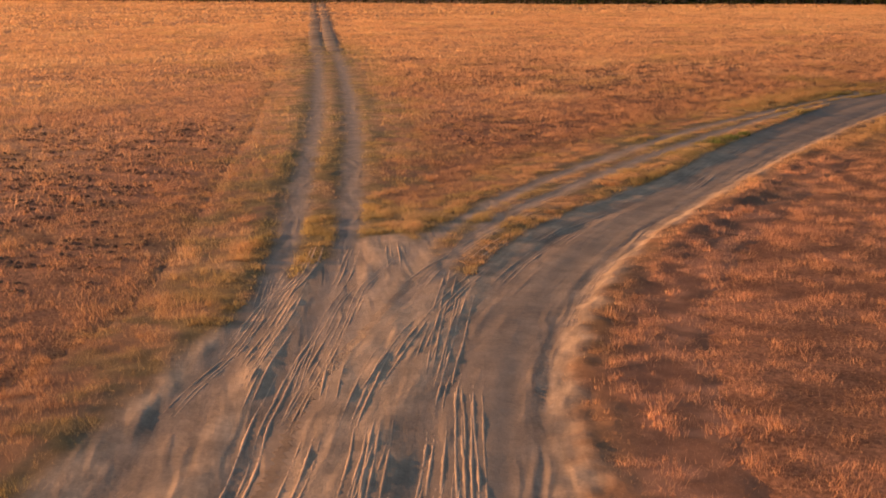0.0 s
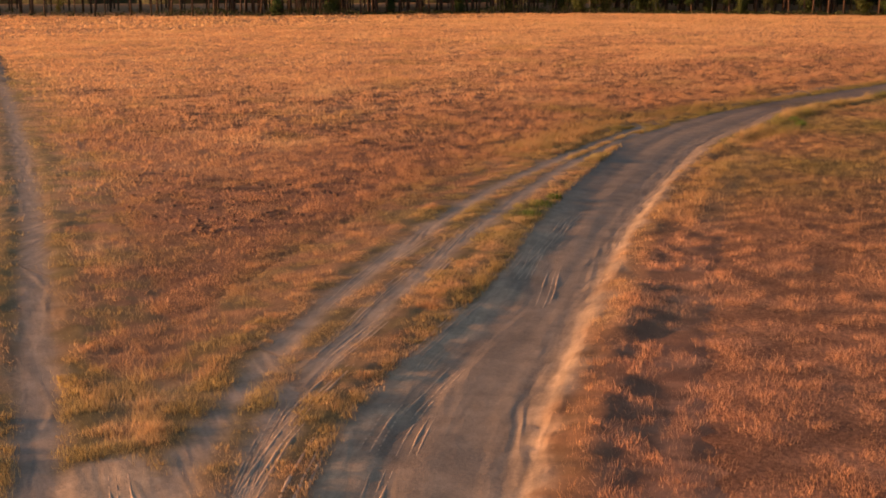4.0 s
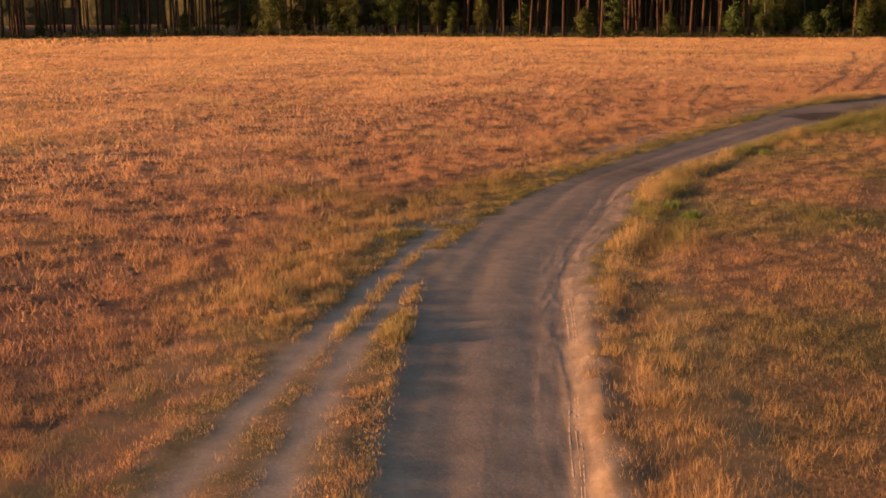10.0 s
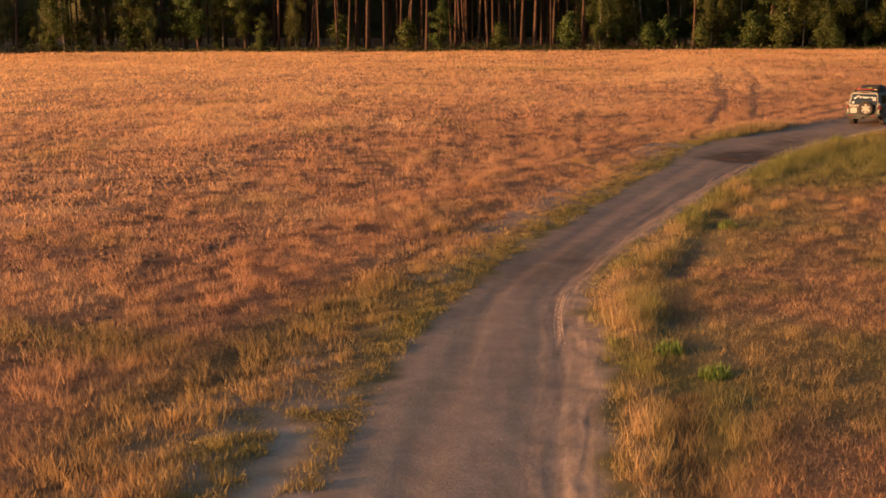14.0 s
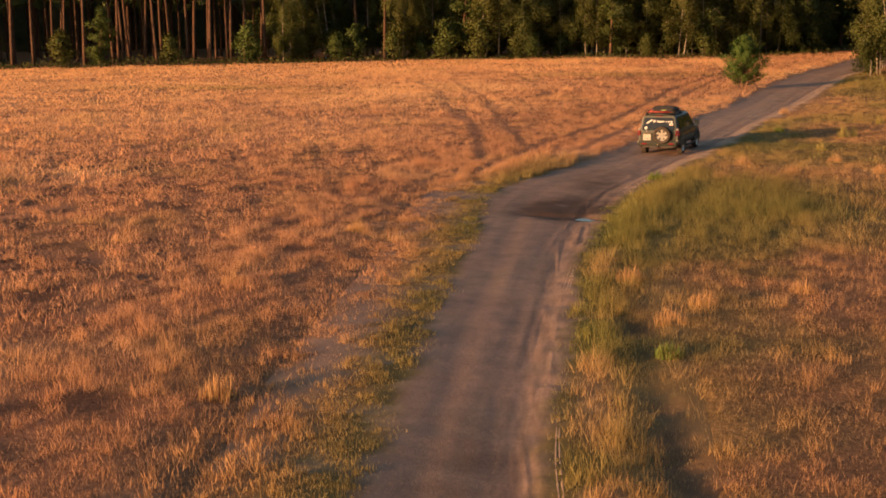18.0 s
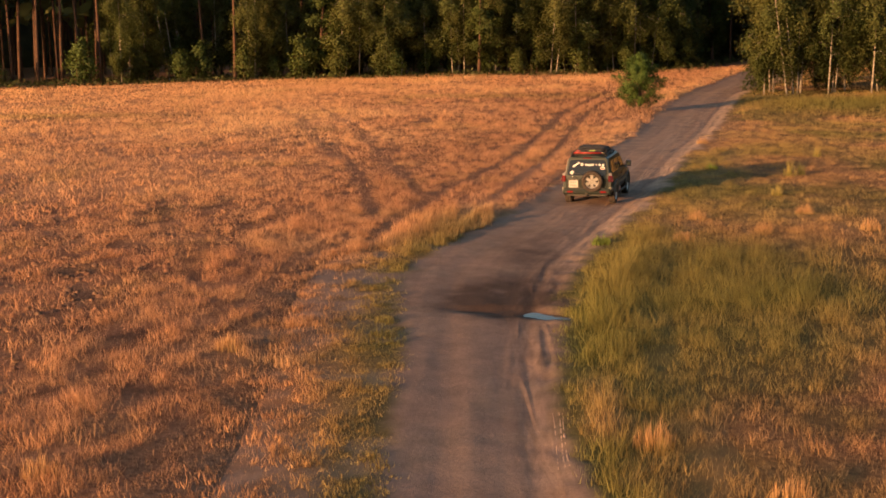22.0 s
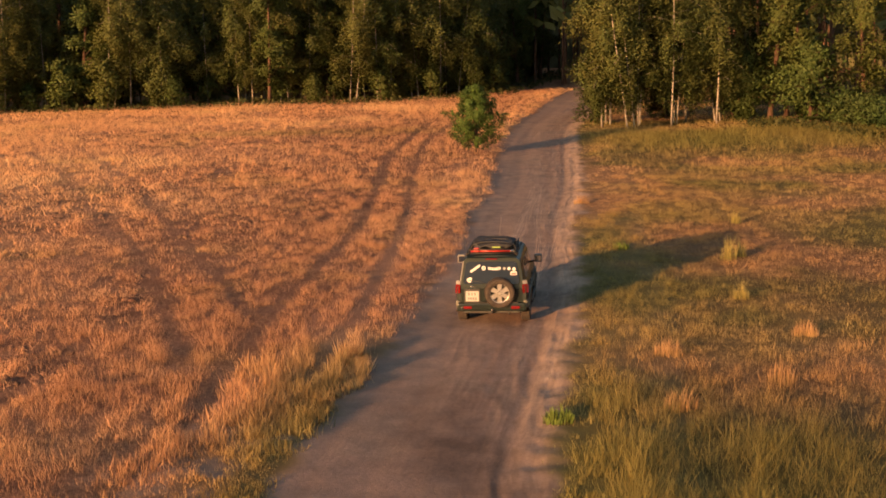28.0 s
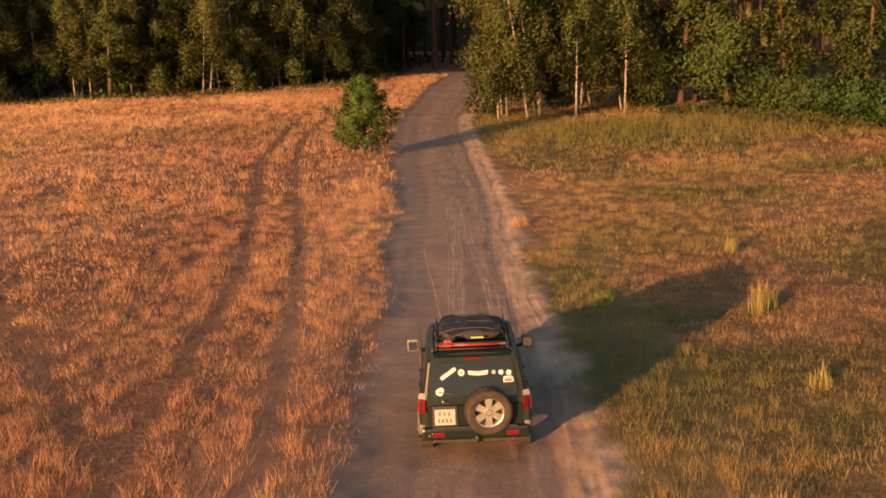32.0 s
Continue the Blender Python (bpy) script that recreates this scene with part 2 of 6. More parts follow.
def off_line(x, y, line):
    """Distance to a line of plan points, the side (left positive), the way along it and the row index."""
    pts = np.stack([np.ravel(x), np.ravel(y)], 1)
    best = np.full(len(pts), 1e9)
    side, along = np.zeros(len(pts)), np.zeros(len(pts))
    a, b = line[:-1, :2], line[1:, :2]
    d = b - a
    n = np.hypot(*d.T)
    s = np.r_[0, np.cumsum(n)]
    for i in range(len(a)):
        rel = pts - a[i]
        t = np.clip((rel @ d[i]) / (n[i] ** 2), 0, 1)
        away = rel - t[:, None] * d[i]
        dist = np.hypot(away[:, 0], away[:, 1])
        near = dist < best
        best[near] = dist[near]
        cross = d[i, 0] * rel[:, 1] - d[i, 1] * rel[:, 0]
        side[near] = np.sign(cross[near])
        along[near] = i + t[near]
    return best, side, along


# left edge, right edge of the sandy main road, matched in pairs
ROAD_LEFT = [(75.7, -89.6), (58.3, -76.2), (49.3, -69.6), (42.7, -64.9), (39.2, -62.7), (35.9, -60.0), (31.8, -56.3), (28.0, -52.2), (25.7, -48.9), (22.5, -43.2), (18.7, -37.5), (14.3, -30.7), (9.6, -22.7),
             (6.0, -16.1), (3.5, -7.4), (2.4, -1.4), (2.0, 5.3), (1.6, 12.7), (1.3, 22.3), (1.0, 30.4), (2.4, 35.6), (4.2, 40.9), (6.7, 49.3), (8.7, 56.3), (10.4, 63.3), (12.7, 71.3), (16.3, 86.8), (21.1, 104.4), (27.1, 122.1), (33.6, 141.0), (42.8, 162.2)]
ROAD_RIGHT = [(77.3, -83.7), (60.1, -72.1), (51.3, -66.2), (44.4, -61.6), (41.7, -59.9), (38.3, -57.5), (34.7, -54.3), (31.6, -50.8), (29.0, -47.3), (25.2, -41.6), (21.7, -36.3), (17.6, -29.5), (13.3, -21.7),
              (9.7, -14.2), (7.3, -6.9), (5.2, -1.9), (4.6, 4.8), (4.5, 12.2), (4.7, 21.9), (5.6, 29.7), (6.9, 34.8), (8.4, 39.7), (10.7, 47.6), (12.4, 54.7), (14.1, 61.0), (16.3, 68.7), (19.8, 83.6), (24.0, 100.6), (30.6, 117.7), (36.7, 136.4), (45.3, 157.5)]
mains = [((a[0] + b[0]) / 2, (a[1] + b[1]) / 2, math.hypot(a[0] - b[0], a[1] - b[1]) / 2) for a, b in zip(ROAD_LEFT, ROAD_RIGHT)]
MAIN = curve_points(mains, 0.25)
TRACK_LEFT = [(60.1, -82.0), (49.2, -74.0), (40.9, -67.8), (37.2, -65.3), (33.4, -62.8), (25.6, -58.7), (11.0, -51.8), (-0.8, -46.2), (-29.4, -33.4), (-74.4, -13.9), (-150, 19), (-240, 58)]
TRACK_RIGHT = [(61.0, -79.7), (50.2, -72.3), (41.7, -66.1), (37.6, -63.6), (33.4, -61.1), (25.8, -56.9), (11.8, -50.1), (-0.5, -44.3), (-29.3, -31.5), (-74.4, -12.2), (-150, 20.8), (-240, 59.8)]
RUT_A = curve_points([(x, y, 0.42) for x, y in TRACK_LEFT], 0.3)
RUT_B = curve_points([(x, y, 0.42) for x, y in TRACK_RIGHT], 0.3)
RUT_C = curve_points([(x, y, 0.29) for x, y in ((35.5, -61.8), (30.8, -58.3), (26.2, -53.8), (22.0, -48.7), (18.7, -43.7), (15.2, -38.0), (11.7, -31.8), (8.3, -24.2), (5.8, -18.1), (3.7, -12.5))], 0.3)
RUT_D = curve_points([(x, y, 0.29) for x, y in ((33.2, -58.9), (29.0, -55.0), (25.5, -51.3), (21.9, -46.1), (18.4, -40.5), (14.1, -33.2), (10.3, -26.3), (7.9, -21.0), (5.4, -15.2))], 0.3)
FIELD_RUTS = [[(14.7, 108.0), (12.6, 99.1), (9.2, 85.5), (7.0, 71.5), (5.1, 60.0), (3.2, 51.8), (1.5, 45.0), (0.3, 39.5), (-0.4, 35.0)], [(16.5, 107.0), (13.9, 98.4), (11.0, 86.1), (8.4, 70.0), (6.7, 58.8), (4.9, 49.8), (3.3, 42.5), (1.9, 37.2)],
              [(-12.6, 93.0), (-8.0, 76.8), (-5.5, 64.4), (-3.3, 56.6), (-1.5, 45.2), (-0.5, 38.7)], [(-9.4, 93.4), (-5.2, 76.5), (-2.6, 62.5), (-0.2, 50.8), (0.9, 43.2)]]
FIELD_RUTS = [curve_points([(x, y, 0.28) for x, y in r], 0.6) for r in FIELD_RUTS]
FAN = curve_points([(26.7, -56.1, 0.76), (30.8, -58.5, 2.16), (36.4, -62.2, 3.02), (43.7, -66.7, 3.89), (60.1, -77.5, 4.86)], 0.8)


# an old furrow behind the bank on the right of the road
FURROW = curve_points([(x, y, 0.4) for x, y in ((26, -41), (23.0, -36.8), (19.7, -31.9), (16.4, -25.9), (13.9, -21.2), (10.8, -13.4), (9.1, -7.2), (7.6, -1.5), (6.7, 3), (6.3, 7.5), (5.9, 11.5), (5.5, 17))], 0.8)


def furrow_at(x, y, side):
    """Depth of the furrow: 1 in its middle, 0 off it."""
    x, y, side = np.asarray(x, float), np.asarray(y, float), np.asarray(side)
    out = np.zeros(x.shape)
    near = (side < 0) & (side > -9) & (y > -42) & (y < 19)
    if near.any():
        d, _, _ = off_line(x[near], y[near], FURROW)
        px, py = x[near], y[near]
        wide = 0.34 + 0.22 * value_noise(px, py, 2.2, 311, 2)
        out[near] = np.exp(-((d / wide) ** 2)) * step(-41, -33, py) * step(18, 14, py) * (0.15 + 0.85 * step(0.36, 0.6, value_noise(px, py, 2.4, 313, 3)))
    return out


def sand_gap(x, y):
    """How far a place lies outside the bare sand, in metres; negative on it."""
    shape = np.shape(x)
    gap = np.full(np.size(x), 1e9)
    for line in (MAIN[::4], RUT_A[::6], RUT_B[::6], RUT_C[::3], RUT_D[::3], FAN):
        d, _, at = off_line(x, y, line)
        gap = np.minimum(gap, d - np.interp(at, np.arange(len(line)), line[:, 2]))
    return gap.reshape(shape)


def rut_gap(x, y):
    gap = np.full(np.size(x), 1e9)
    for line in FIELD_RUTS:
        d, _, _ = off_line(x, y, line[::2])
        gap = np.minimum(gap, d - 0.21)
    return gap.reshape(np.shape(x))


def road_side(x, y):
    """Signed distance from the middle of the main road: positive towards the orange meadow."""
    d, side, at = off_line(x, y, MAIN[::8])
    return (d * np.where(side == 0, 1, side)).reshape(np.shape(x))


STRAW, ORANGE, RUSSET = np.array([0.84, 0.55, 0.315]), np.array([0.765, 0.415, 0.225]), np.array([0.58, 0.30, 0.185])
UMBER, GREEN, OLIVE = np.array([0.22, 0.135, 0.09]), np.array([0.14, 0.18, 0.045]), np.array([0.43, 0.325, 0.12])


def sandy_verge(x, y):
    """Where the grass of the verge is worn to sand: 0 to 1."""
    spot = np.exp(-(((x + 0.4) / 1.62) ** 2 + ((y - 29.5) / 4.54) ** 2)) + 0.75 * np.exp(-(((x + 0.3) / 1.08) ** 2 + ((y - 10.0) / 6.48) ** 2)) + 0.8 * np.exp(-(((x - 3.7) / 1.51) ** 2 + ((y + 13.0) / 3.24) ** 2))
    return np.clip(spot * step(0.36, 0.56, value_noise(x, y, 1.1, 211, 4)) * 1.5, 0, 1)


def worn_at(x, y, gap, side):
    """Where the meadow is worn down to dark clods: 0 to 1."""
    bald = 0.10 * np.exp(-(((x + 14.9) / 23.76) ** 2 + ((y + 6.8) / 28.08) ** 2)) + 0.08 * np.exp(-(((x - 7.3) / 15.12) ** 2 + ((y + 36.4) / 17.28) ** 2)) + 0.10 * np.exp(-(((x - 13.4) / 16.20) ** 2 + ((y + 59.2) / 8.64) ** 2)) + 0.07 * np.exp(-(((x + 9.0) / 9.0) ** 2 + ((y - 40.0) / 12.0) ** 2))
    return step(0.50, 0.57, value_noise(x, y, 8, 57, 4) + bald) * np.where(side > 0, step(2, 6, gap) * step(70, 25, side) * (1 - 0.15 * step(33.3, 61.2, y)), 0.5)


def meadow(x, y, gap, side):
    """Colour, height and cover of the meadow at plan places."""
    beside = step(13, 8, np.abs(side))
    big, mid, fine = value_noise(x, y, 22, 3), value_noise(x, y, 6, 11), value_noise(x, y, 1.3, 23, 2)
    c = mix(np.broadcast_to(ORANGE, np.shape(x) + (3,)), STRAW, step(0.4, 0.75, mid * 0.6 + fine * 0.4))
    c = mix(c, RUSSET, step(0.42, 0.62, value_noise(x, y, 9, 41, 3)) * 0.8 * step(80, 25, np.abs(side)))
    worn = worn_at(x, y, gap, side)
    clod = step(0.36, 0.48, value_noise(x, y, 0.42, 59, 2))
    # gaps between the clods go umber: bare soil, plus the tufts' shade
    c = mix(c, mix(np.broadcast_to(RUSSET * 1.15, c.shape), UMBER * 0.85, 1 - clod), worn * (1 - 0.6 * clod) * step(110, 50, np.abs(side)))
    c = mix(c, STRAW * np.array([1.08, 1.0, 0.95]), 0.4 * step(12, 45, side))
    c = mix(c, OLIVE, 0.35 * step(0.62, 0.75, value_noise(x, y, 3.1, 43)) * (side > 0))
    c = mix(c, STRAW, 0.3 * step(33.3, 61.2, y) * (side > 0) * (1 - 0.7 * worn))
    right = step(0.5, -2.5, side)
    far_right = right * step(-19.2, 33.3, y)
    c = mix(c, OLIVE, right * (0.22 + 0.2 * step(22.2, 50.1, y) + 0.5 * step(0.35, 0.65, mid)) * (0.3 + 0.7 * step(-48.1, -10.7, y)))
    c = mix(c, GREEN, right * step(0.5, 0.72, value_noise(x, y, 4.5, 71)) * 0.55 * step(-34.3, -5.8, y))
    strip = step(0.9, 0.5, gap) * (side > 0) * step(-13.0, -19.2, y)
    c = mix(c, mix(np.broadcast_to(STRAW * 0.8, c.shape), OLIVE, step(0.4, 0.6, mid)), 0.7 * strip)
    verge = step(2.6, 0.4, gap) * step(-25.7, -13.0, y) * step(44.6, 31.2, y) * beside
    c = mix(c, mix(np.broadcast_to(OLIVE * 0.85, c.shape), GREEN, 0.25 + 0.65 * step(0.3, 0.7, mid)), verge * 0.88)
    band = (side > 0) * np.exp(-(((gap - 2.7) / 1.0) ** 2)) * step(-27, -19, y) * (0.35 + 0.65 * step(16, -2, y)) * step(40, 28, y) * beside
    c = mix(c, GREEN * 0.9 + OLIVE * 0.15, 0.75 * band * (0.5 + 0.5 * step(0.35, 0.6, mid)))
    lush = np.exp(-(((x - 8.7) / 5.94) ** 2 + ((y - 28.8) / 6.26) ** 2)) * right
    lush = np.maximum(lush, np.exp(-(((x - 36.7) / 16.20) ** 2 + ((y - 89.6) / 7.56) ** 2) ** 1.5) * right)
    lush = np.maximum(lush, np.exp(-(((x + 3.2) / 3.02) ** 2 + ((y + 9.8) / 1.30) ** 2)))
    lush = np.maximum(lush, 0.8 * np.exp(-(((x - 0.4) / 1.08) ** 2 + ((y + 7.1) / 6.48) ** 2)))
    lush = np.maximum(lush, np.exp(-(((x - 15.6) / 0.86) ** 2 + ((y + 33.6) / 1.94) ** 2)))
    lush = np.maximum(lush, np.exp(-(((x - 9.9) / 1.2) ** 2 + ((y + 11.2) / 2.3) ** 2)))
    lush = np.maximum(lush, 0.45 * np.exp(-(((x - 7.1) / 11.88) ** 2 + ((y - 101.8) / 2.38) ** 2)))
    lush = np.maximum(lush, 0.4 * np.exp(-(((x + 26.8) / 9.72) ** 2 + ((y - 84.2) / 2.16) ** 2)))
    lush = np.maximum(lush, 0.7 * np.exp(-(((x - 7.3) / 0.97) ** 2 + ((y + 2.7) / 1.73) ** 2)))
    c = mix(c, mix(np.broadcast_to(OLIVE, c.shape), GREEN, 0.5 + 0.45 * mid), np.clip(lush * 1.3, 0, 0.92))
    high = (0.23 + 0.15 * step(0.35, 0.7, mid)) * (1 - worn) + worn * (0.04 + 0.32 * clod)
    high = np.where(side < 0, (0.13 + 0.11 * mid) * (0.6 + 0.7 * clod), high)
    high *= np.where(side > 0, 0.75 + 0.25 * step(0.1, 1.2, gap), 0.35 + 0.65 * step(0.1, 1.6, gap))
    rough_gap = gap + (value_noise(x, y, 1.8, 137, 3) - 0.5) * 3.2
    mown = step(6.0, 1.0, rough_gap) * (side > 0) * step(-19.2, -8.7, y) * step(40.0, 30.1, y) * beside
    high *= 1 - 0.6 * mown
    high += 0.16 * np.exp(-(((gap - 0.9) / 0.6) ** 2)) * (side < 0) * step(0.35, 0.65, mid)
    high *= 1 + 0.1 * (side > 0) * step(9, 4, gap) * step(40.0, 29.0, y) * (1 - mown) * step(-32.2, -19.2, y)
    high += (np.where(side < 0, 0.55, 0.16) * np.clip(lush, 0, 1)) * step(0.2, 1.2, gap)
    # low clumpy growth with bare gaps round the fork, sun and shade coloured in
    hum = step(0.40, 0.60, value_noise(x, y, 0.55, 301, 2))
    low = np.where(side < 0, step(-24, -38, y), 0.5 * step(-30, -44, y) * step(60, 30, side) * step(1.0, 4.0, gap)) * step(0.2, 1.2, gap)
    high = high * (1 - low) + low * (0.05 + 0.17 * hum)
    # hummocks pale as if sunlit, gaps between them dark as if shaded
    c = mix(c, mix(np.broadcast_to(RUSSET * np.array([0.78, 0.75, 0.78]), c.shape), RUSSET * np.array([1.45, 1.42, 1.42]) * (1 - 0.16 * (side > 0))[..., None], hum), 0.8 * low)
    cover = (1 - 0.85 * worn * (1 - clod)) * (1 - 0.25 * low * (1 - hum))
    cover *= step(-0.05, 0.3, gap + (fine - 0.5) * np.where((side > 0) & (y < -15), 0.35, 0.9))
    cover *= 1 - 0.85 * sandy_verge(x, y)
    high = high * (1 - 0.3 * (side > 0) * step(-46, -40, y) * step(-10, -16, y) * step(2.0, 0.4, gap))
    # near meadow browned to stand for the shaded gaps between its tufts
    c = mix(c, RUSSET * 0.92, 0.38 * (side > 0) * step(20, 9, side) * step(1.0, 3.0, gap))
    # tired olive turf along the ruts and the straight track
    tired = (side > 0) * step(-12, -20, y) * step(4.5, 1.2, gap + (value_noise(x, y, 1.6, 341, 2) - 0.5) * 3)
    c = mix(c, OLIVE * np.array([0.80, 0.86, 1.05]), tired * (0.2 + 0.5 * step(0.42, 0.62, value_noise(x, y, 0.8, 343, 2))))
    ditch = furrow_at(x, y, side)
    c = mix(c, UMBER * np.array([1.4, 1.25, 1.25]), (0.6 - 0.4 * step(-34, -42, y)) * ditch)
    high = high * (1 - (0.45 - 0.3 * step(-34, -42, y)) * ditch)
    fringe = (side < 0) * np.exp(-(((gap - 0.75) / 0.45) ** 2)) * step(-38, -28, y) * step(22, 14, y) * (1 - ditch)
    c = mix(c, mix(np.broadcast_to(ORANGE, c.shape), STRAW, fine), 0.6 * fringe * step(0.35, 0.6, value_noise(x, y, 2.4, 317)))
    high = high + 0.10 * fringe * clod
    clump = step(0.36, 0.62, value_noise(x, y, 0.42, 83, 2))
    even = step(8, 40, np.abs(side))
    high *= (0.48 + 0.75 * (clump + (0.62 - clump) * 0.85 * even)) * (1 - low) + low
    cover *= 0.75 + 0.25 * np.maximum(clump, even)
    return c, high, cover


# ---- relief ----
def lift(x, y, gap, side):
    """Height of the meadow: low humps, and a bank with a hollow behind it along the right of the road."""
    z = (value_noise(x, y, 5, 5) - 0.5) * 0.10 + (value_noise(x, y, 1.2, 6) - 0.5) * (0.07 - 0.045 * step(-26, -40, y)) - 0.13 * furrow_at(x, y, side)
    z = z * step(0.0, 1.2, gap) + swell(side)
    run = (side < 0) * step(-60.1, -48.9, y) * step(33.3, 25.7, y) * step(0.38, 0.66, value_noise(x, y, 4.5, 51, 3))
    z = z - 0.09 * step(-4.5, -1.9, side) * step(4.2, 2.8, gap) * step(-25.7, -8.7, y) * step(42.2, 29.0, y)
    return z + run * 0.13 * np.exp(-(((gap - 0.8) / 0.5) ** 2))


def swell(side):
    """The meadow rises very gently towards the wood."""
    return 0.003 * np.clip(np.asarray(side) - 10, 0, 320)


def ground_at(x, y):
    return float(swell(road_side(np.array([x]), np.array([y])))[0])


def spread(lo, hi, fine, far):
    core = np.arange(lo, hi + fine, fine)
    out, at, gap = [], 0.0, fine
    while at < far:
        gap *= 1.25
        at += gap
        out.append(at)
    return np.r_[lo - np.array(out)[::-1], core, hi + np.array(out)]


def soil_tint(x, y, gap, side):
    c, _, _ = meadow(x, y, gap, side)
    # grass colour dimmed for the soil between tufts and the shade on it
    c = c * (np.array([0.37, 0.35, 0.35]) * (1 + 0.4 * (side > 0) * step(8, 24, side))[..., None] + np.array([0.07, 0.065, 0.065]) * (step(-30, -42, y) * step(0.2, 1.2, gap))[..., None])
    c = mix(c, UMBER, 0.2 * step(0.15, -0.1, rut_gap(x, y)))
    trodden = step(3.8, 2.2, gap + (value_noise(x, y, 1.8, 137, 3) - 0.5) * 2.4) * (side > 0) * step(-21.6, -13.0, y) * step(42.2, 33.3, y) * step(13, 8, np.abs(side))
    return mix(c, np.array([0.33, 0.25, 0.19]), trodden * step(0.50, 0.64, value_noise(x, y, 1.0, 131, 4)) * 0.35)


# ---- the ground: one sheet to the horizon, finer towards the road ----
gx, gy = np.meshgrid(spread(-48, 70, 0.7, 1500), spread(-94, 158, 0.7, 1500))
near = (np.abs(gx) < 400) & (np.abs(gy) < 400)
ggap = np.full(gx.shape, 50.0)
ggap[near] = sand_gap(gx[near], gy[near])
gside = road_side(gx, gy)
inner = ((gx > -7) & (gy > -92) & (gy < 156) & (gx < 68)) | ((gx > -49) & (gx < -6) & (gy < -18) & (gy > -52))
gz = lift(gx, gy, ggap, gside) - 0.3 * step(2.5, 1.9, ggap) * inner - 0.2 * step(0.6, 0.0, ggap)
rows_n, cols_n = gx.shape
idx = np.arange(rows_n * cols_n).reshape(rows_n, cols_n)
quads = np.stack([idx[:-1, :-1], idx[:-1, 1:], idx[1:, 1:], idx[1:, :-1]], -1).reshape(-1, 4)
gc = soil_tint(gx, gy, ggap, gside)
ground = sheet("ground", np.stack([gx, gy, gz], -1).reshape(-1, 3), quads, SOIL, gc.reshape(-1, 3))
tagged(ground, "dry orange-brown meadow ground under parched grass", "ground", kind="structure")


def on_ground(x, y):
    """Height of the coarse ground sheet at plan places."""
    i = np.clip(np.searchsorted(gx[0], x) - 1, 0, gx.shape[1] - 2)
    j = np.clip(np.searchsorted(gy[:, 0], y) - 1, 0, gx.shape[0] - 2)
    u, v = (x - gx[0, i]) / (gx[0, i + 1] - gx[0, i]), (y - gy[j, 0]) / (gy[j + 1, 0] - gy[j, 0])
    return (gz[j, i] * (1 - u) + gz[j, i + 1] * u) * (1 - v) + (gz[j + 1, i] * (1 - u) + gz[j + 1, i + 1] * u) * v


# ---- the sandy road with its ruts: a fine sheet that fades into the meadow ----
PUDDLE = (4.55, 25.45)
RELIEF = {}


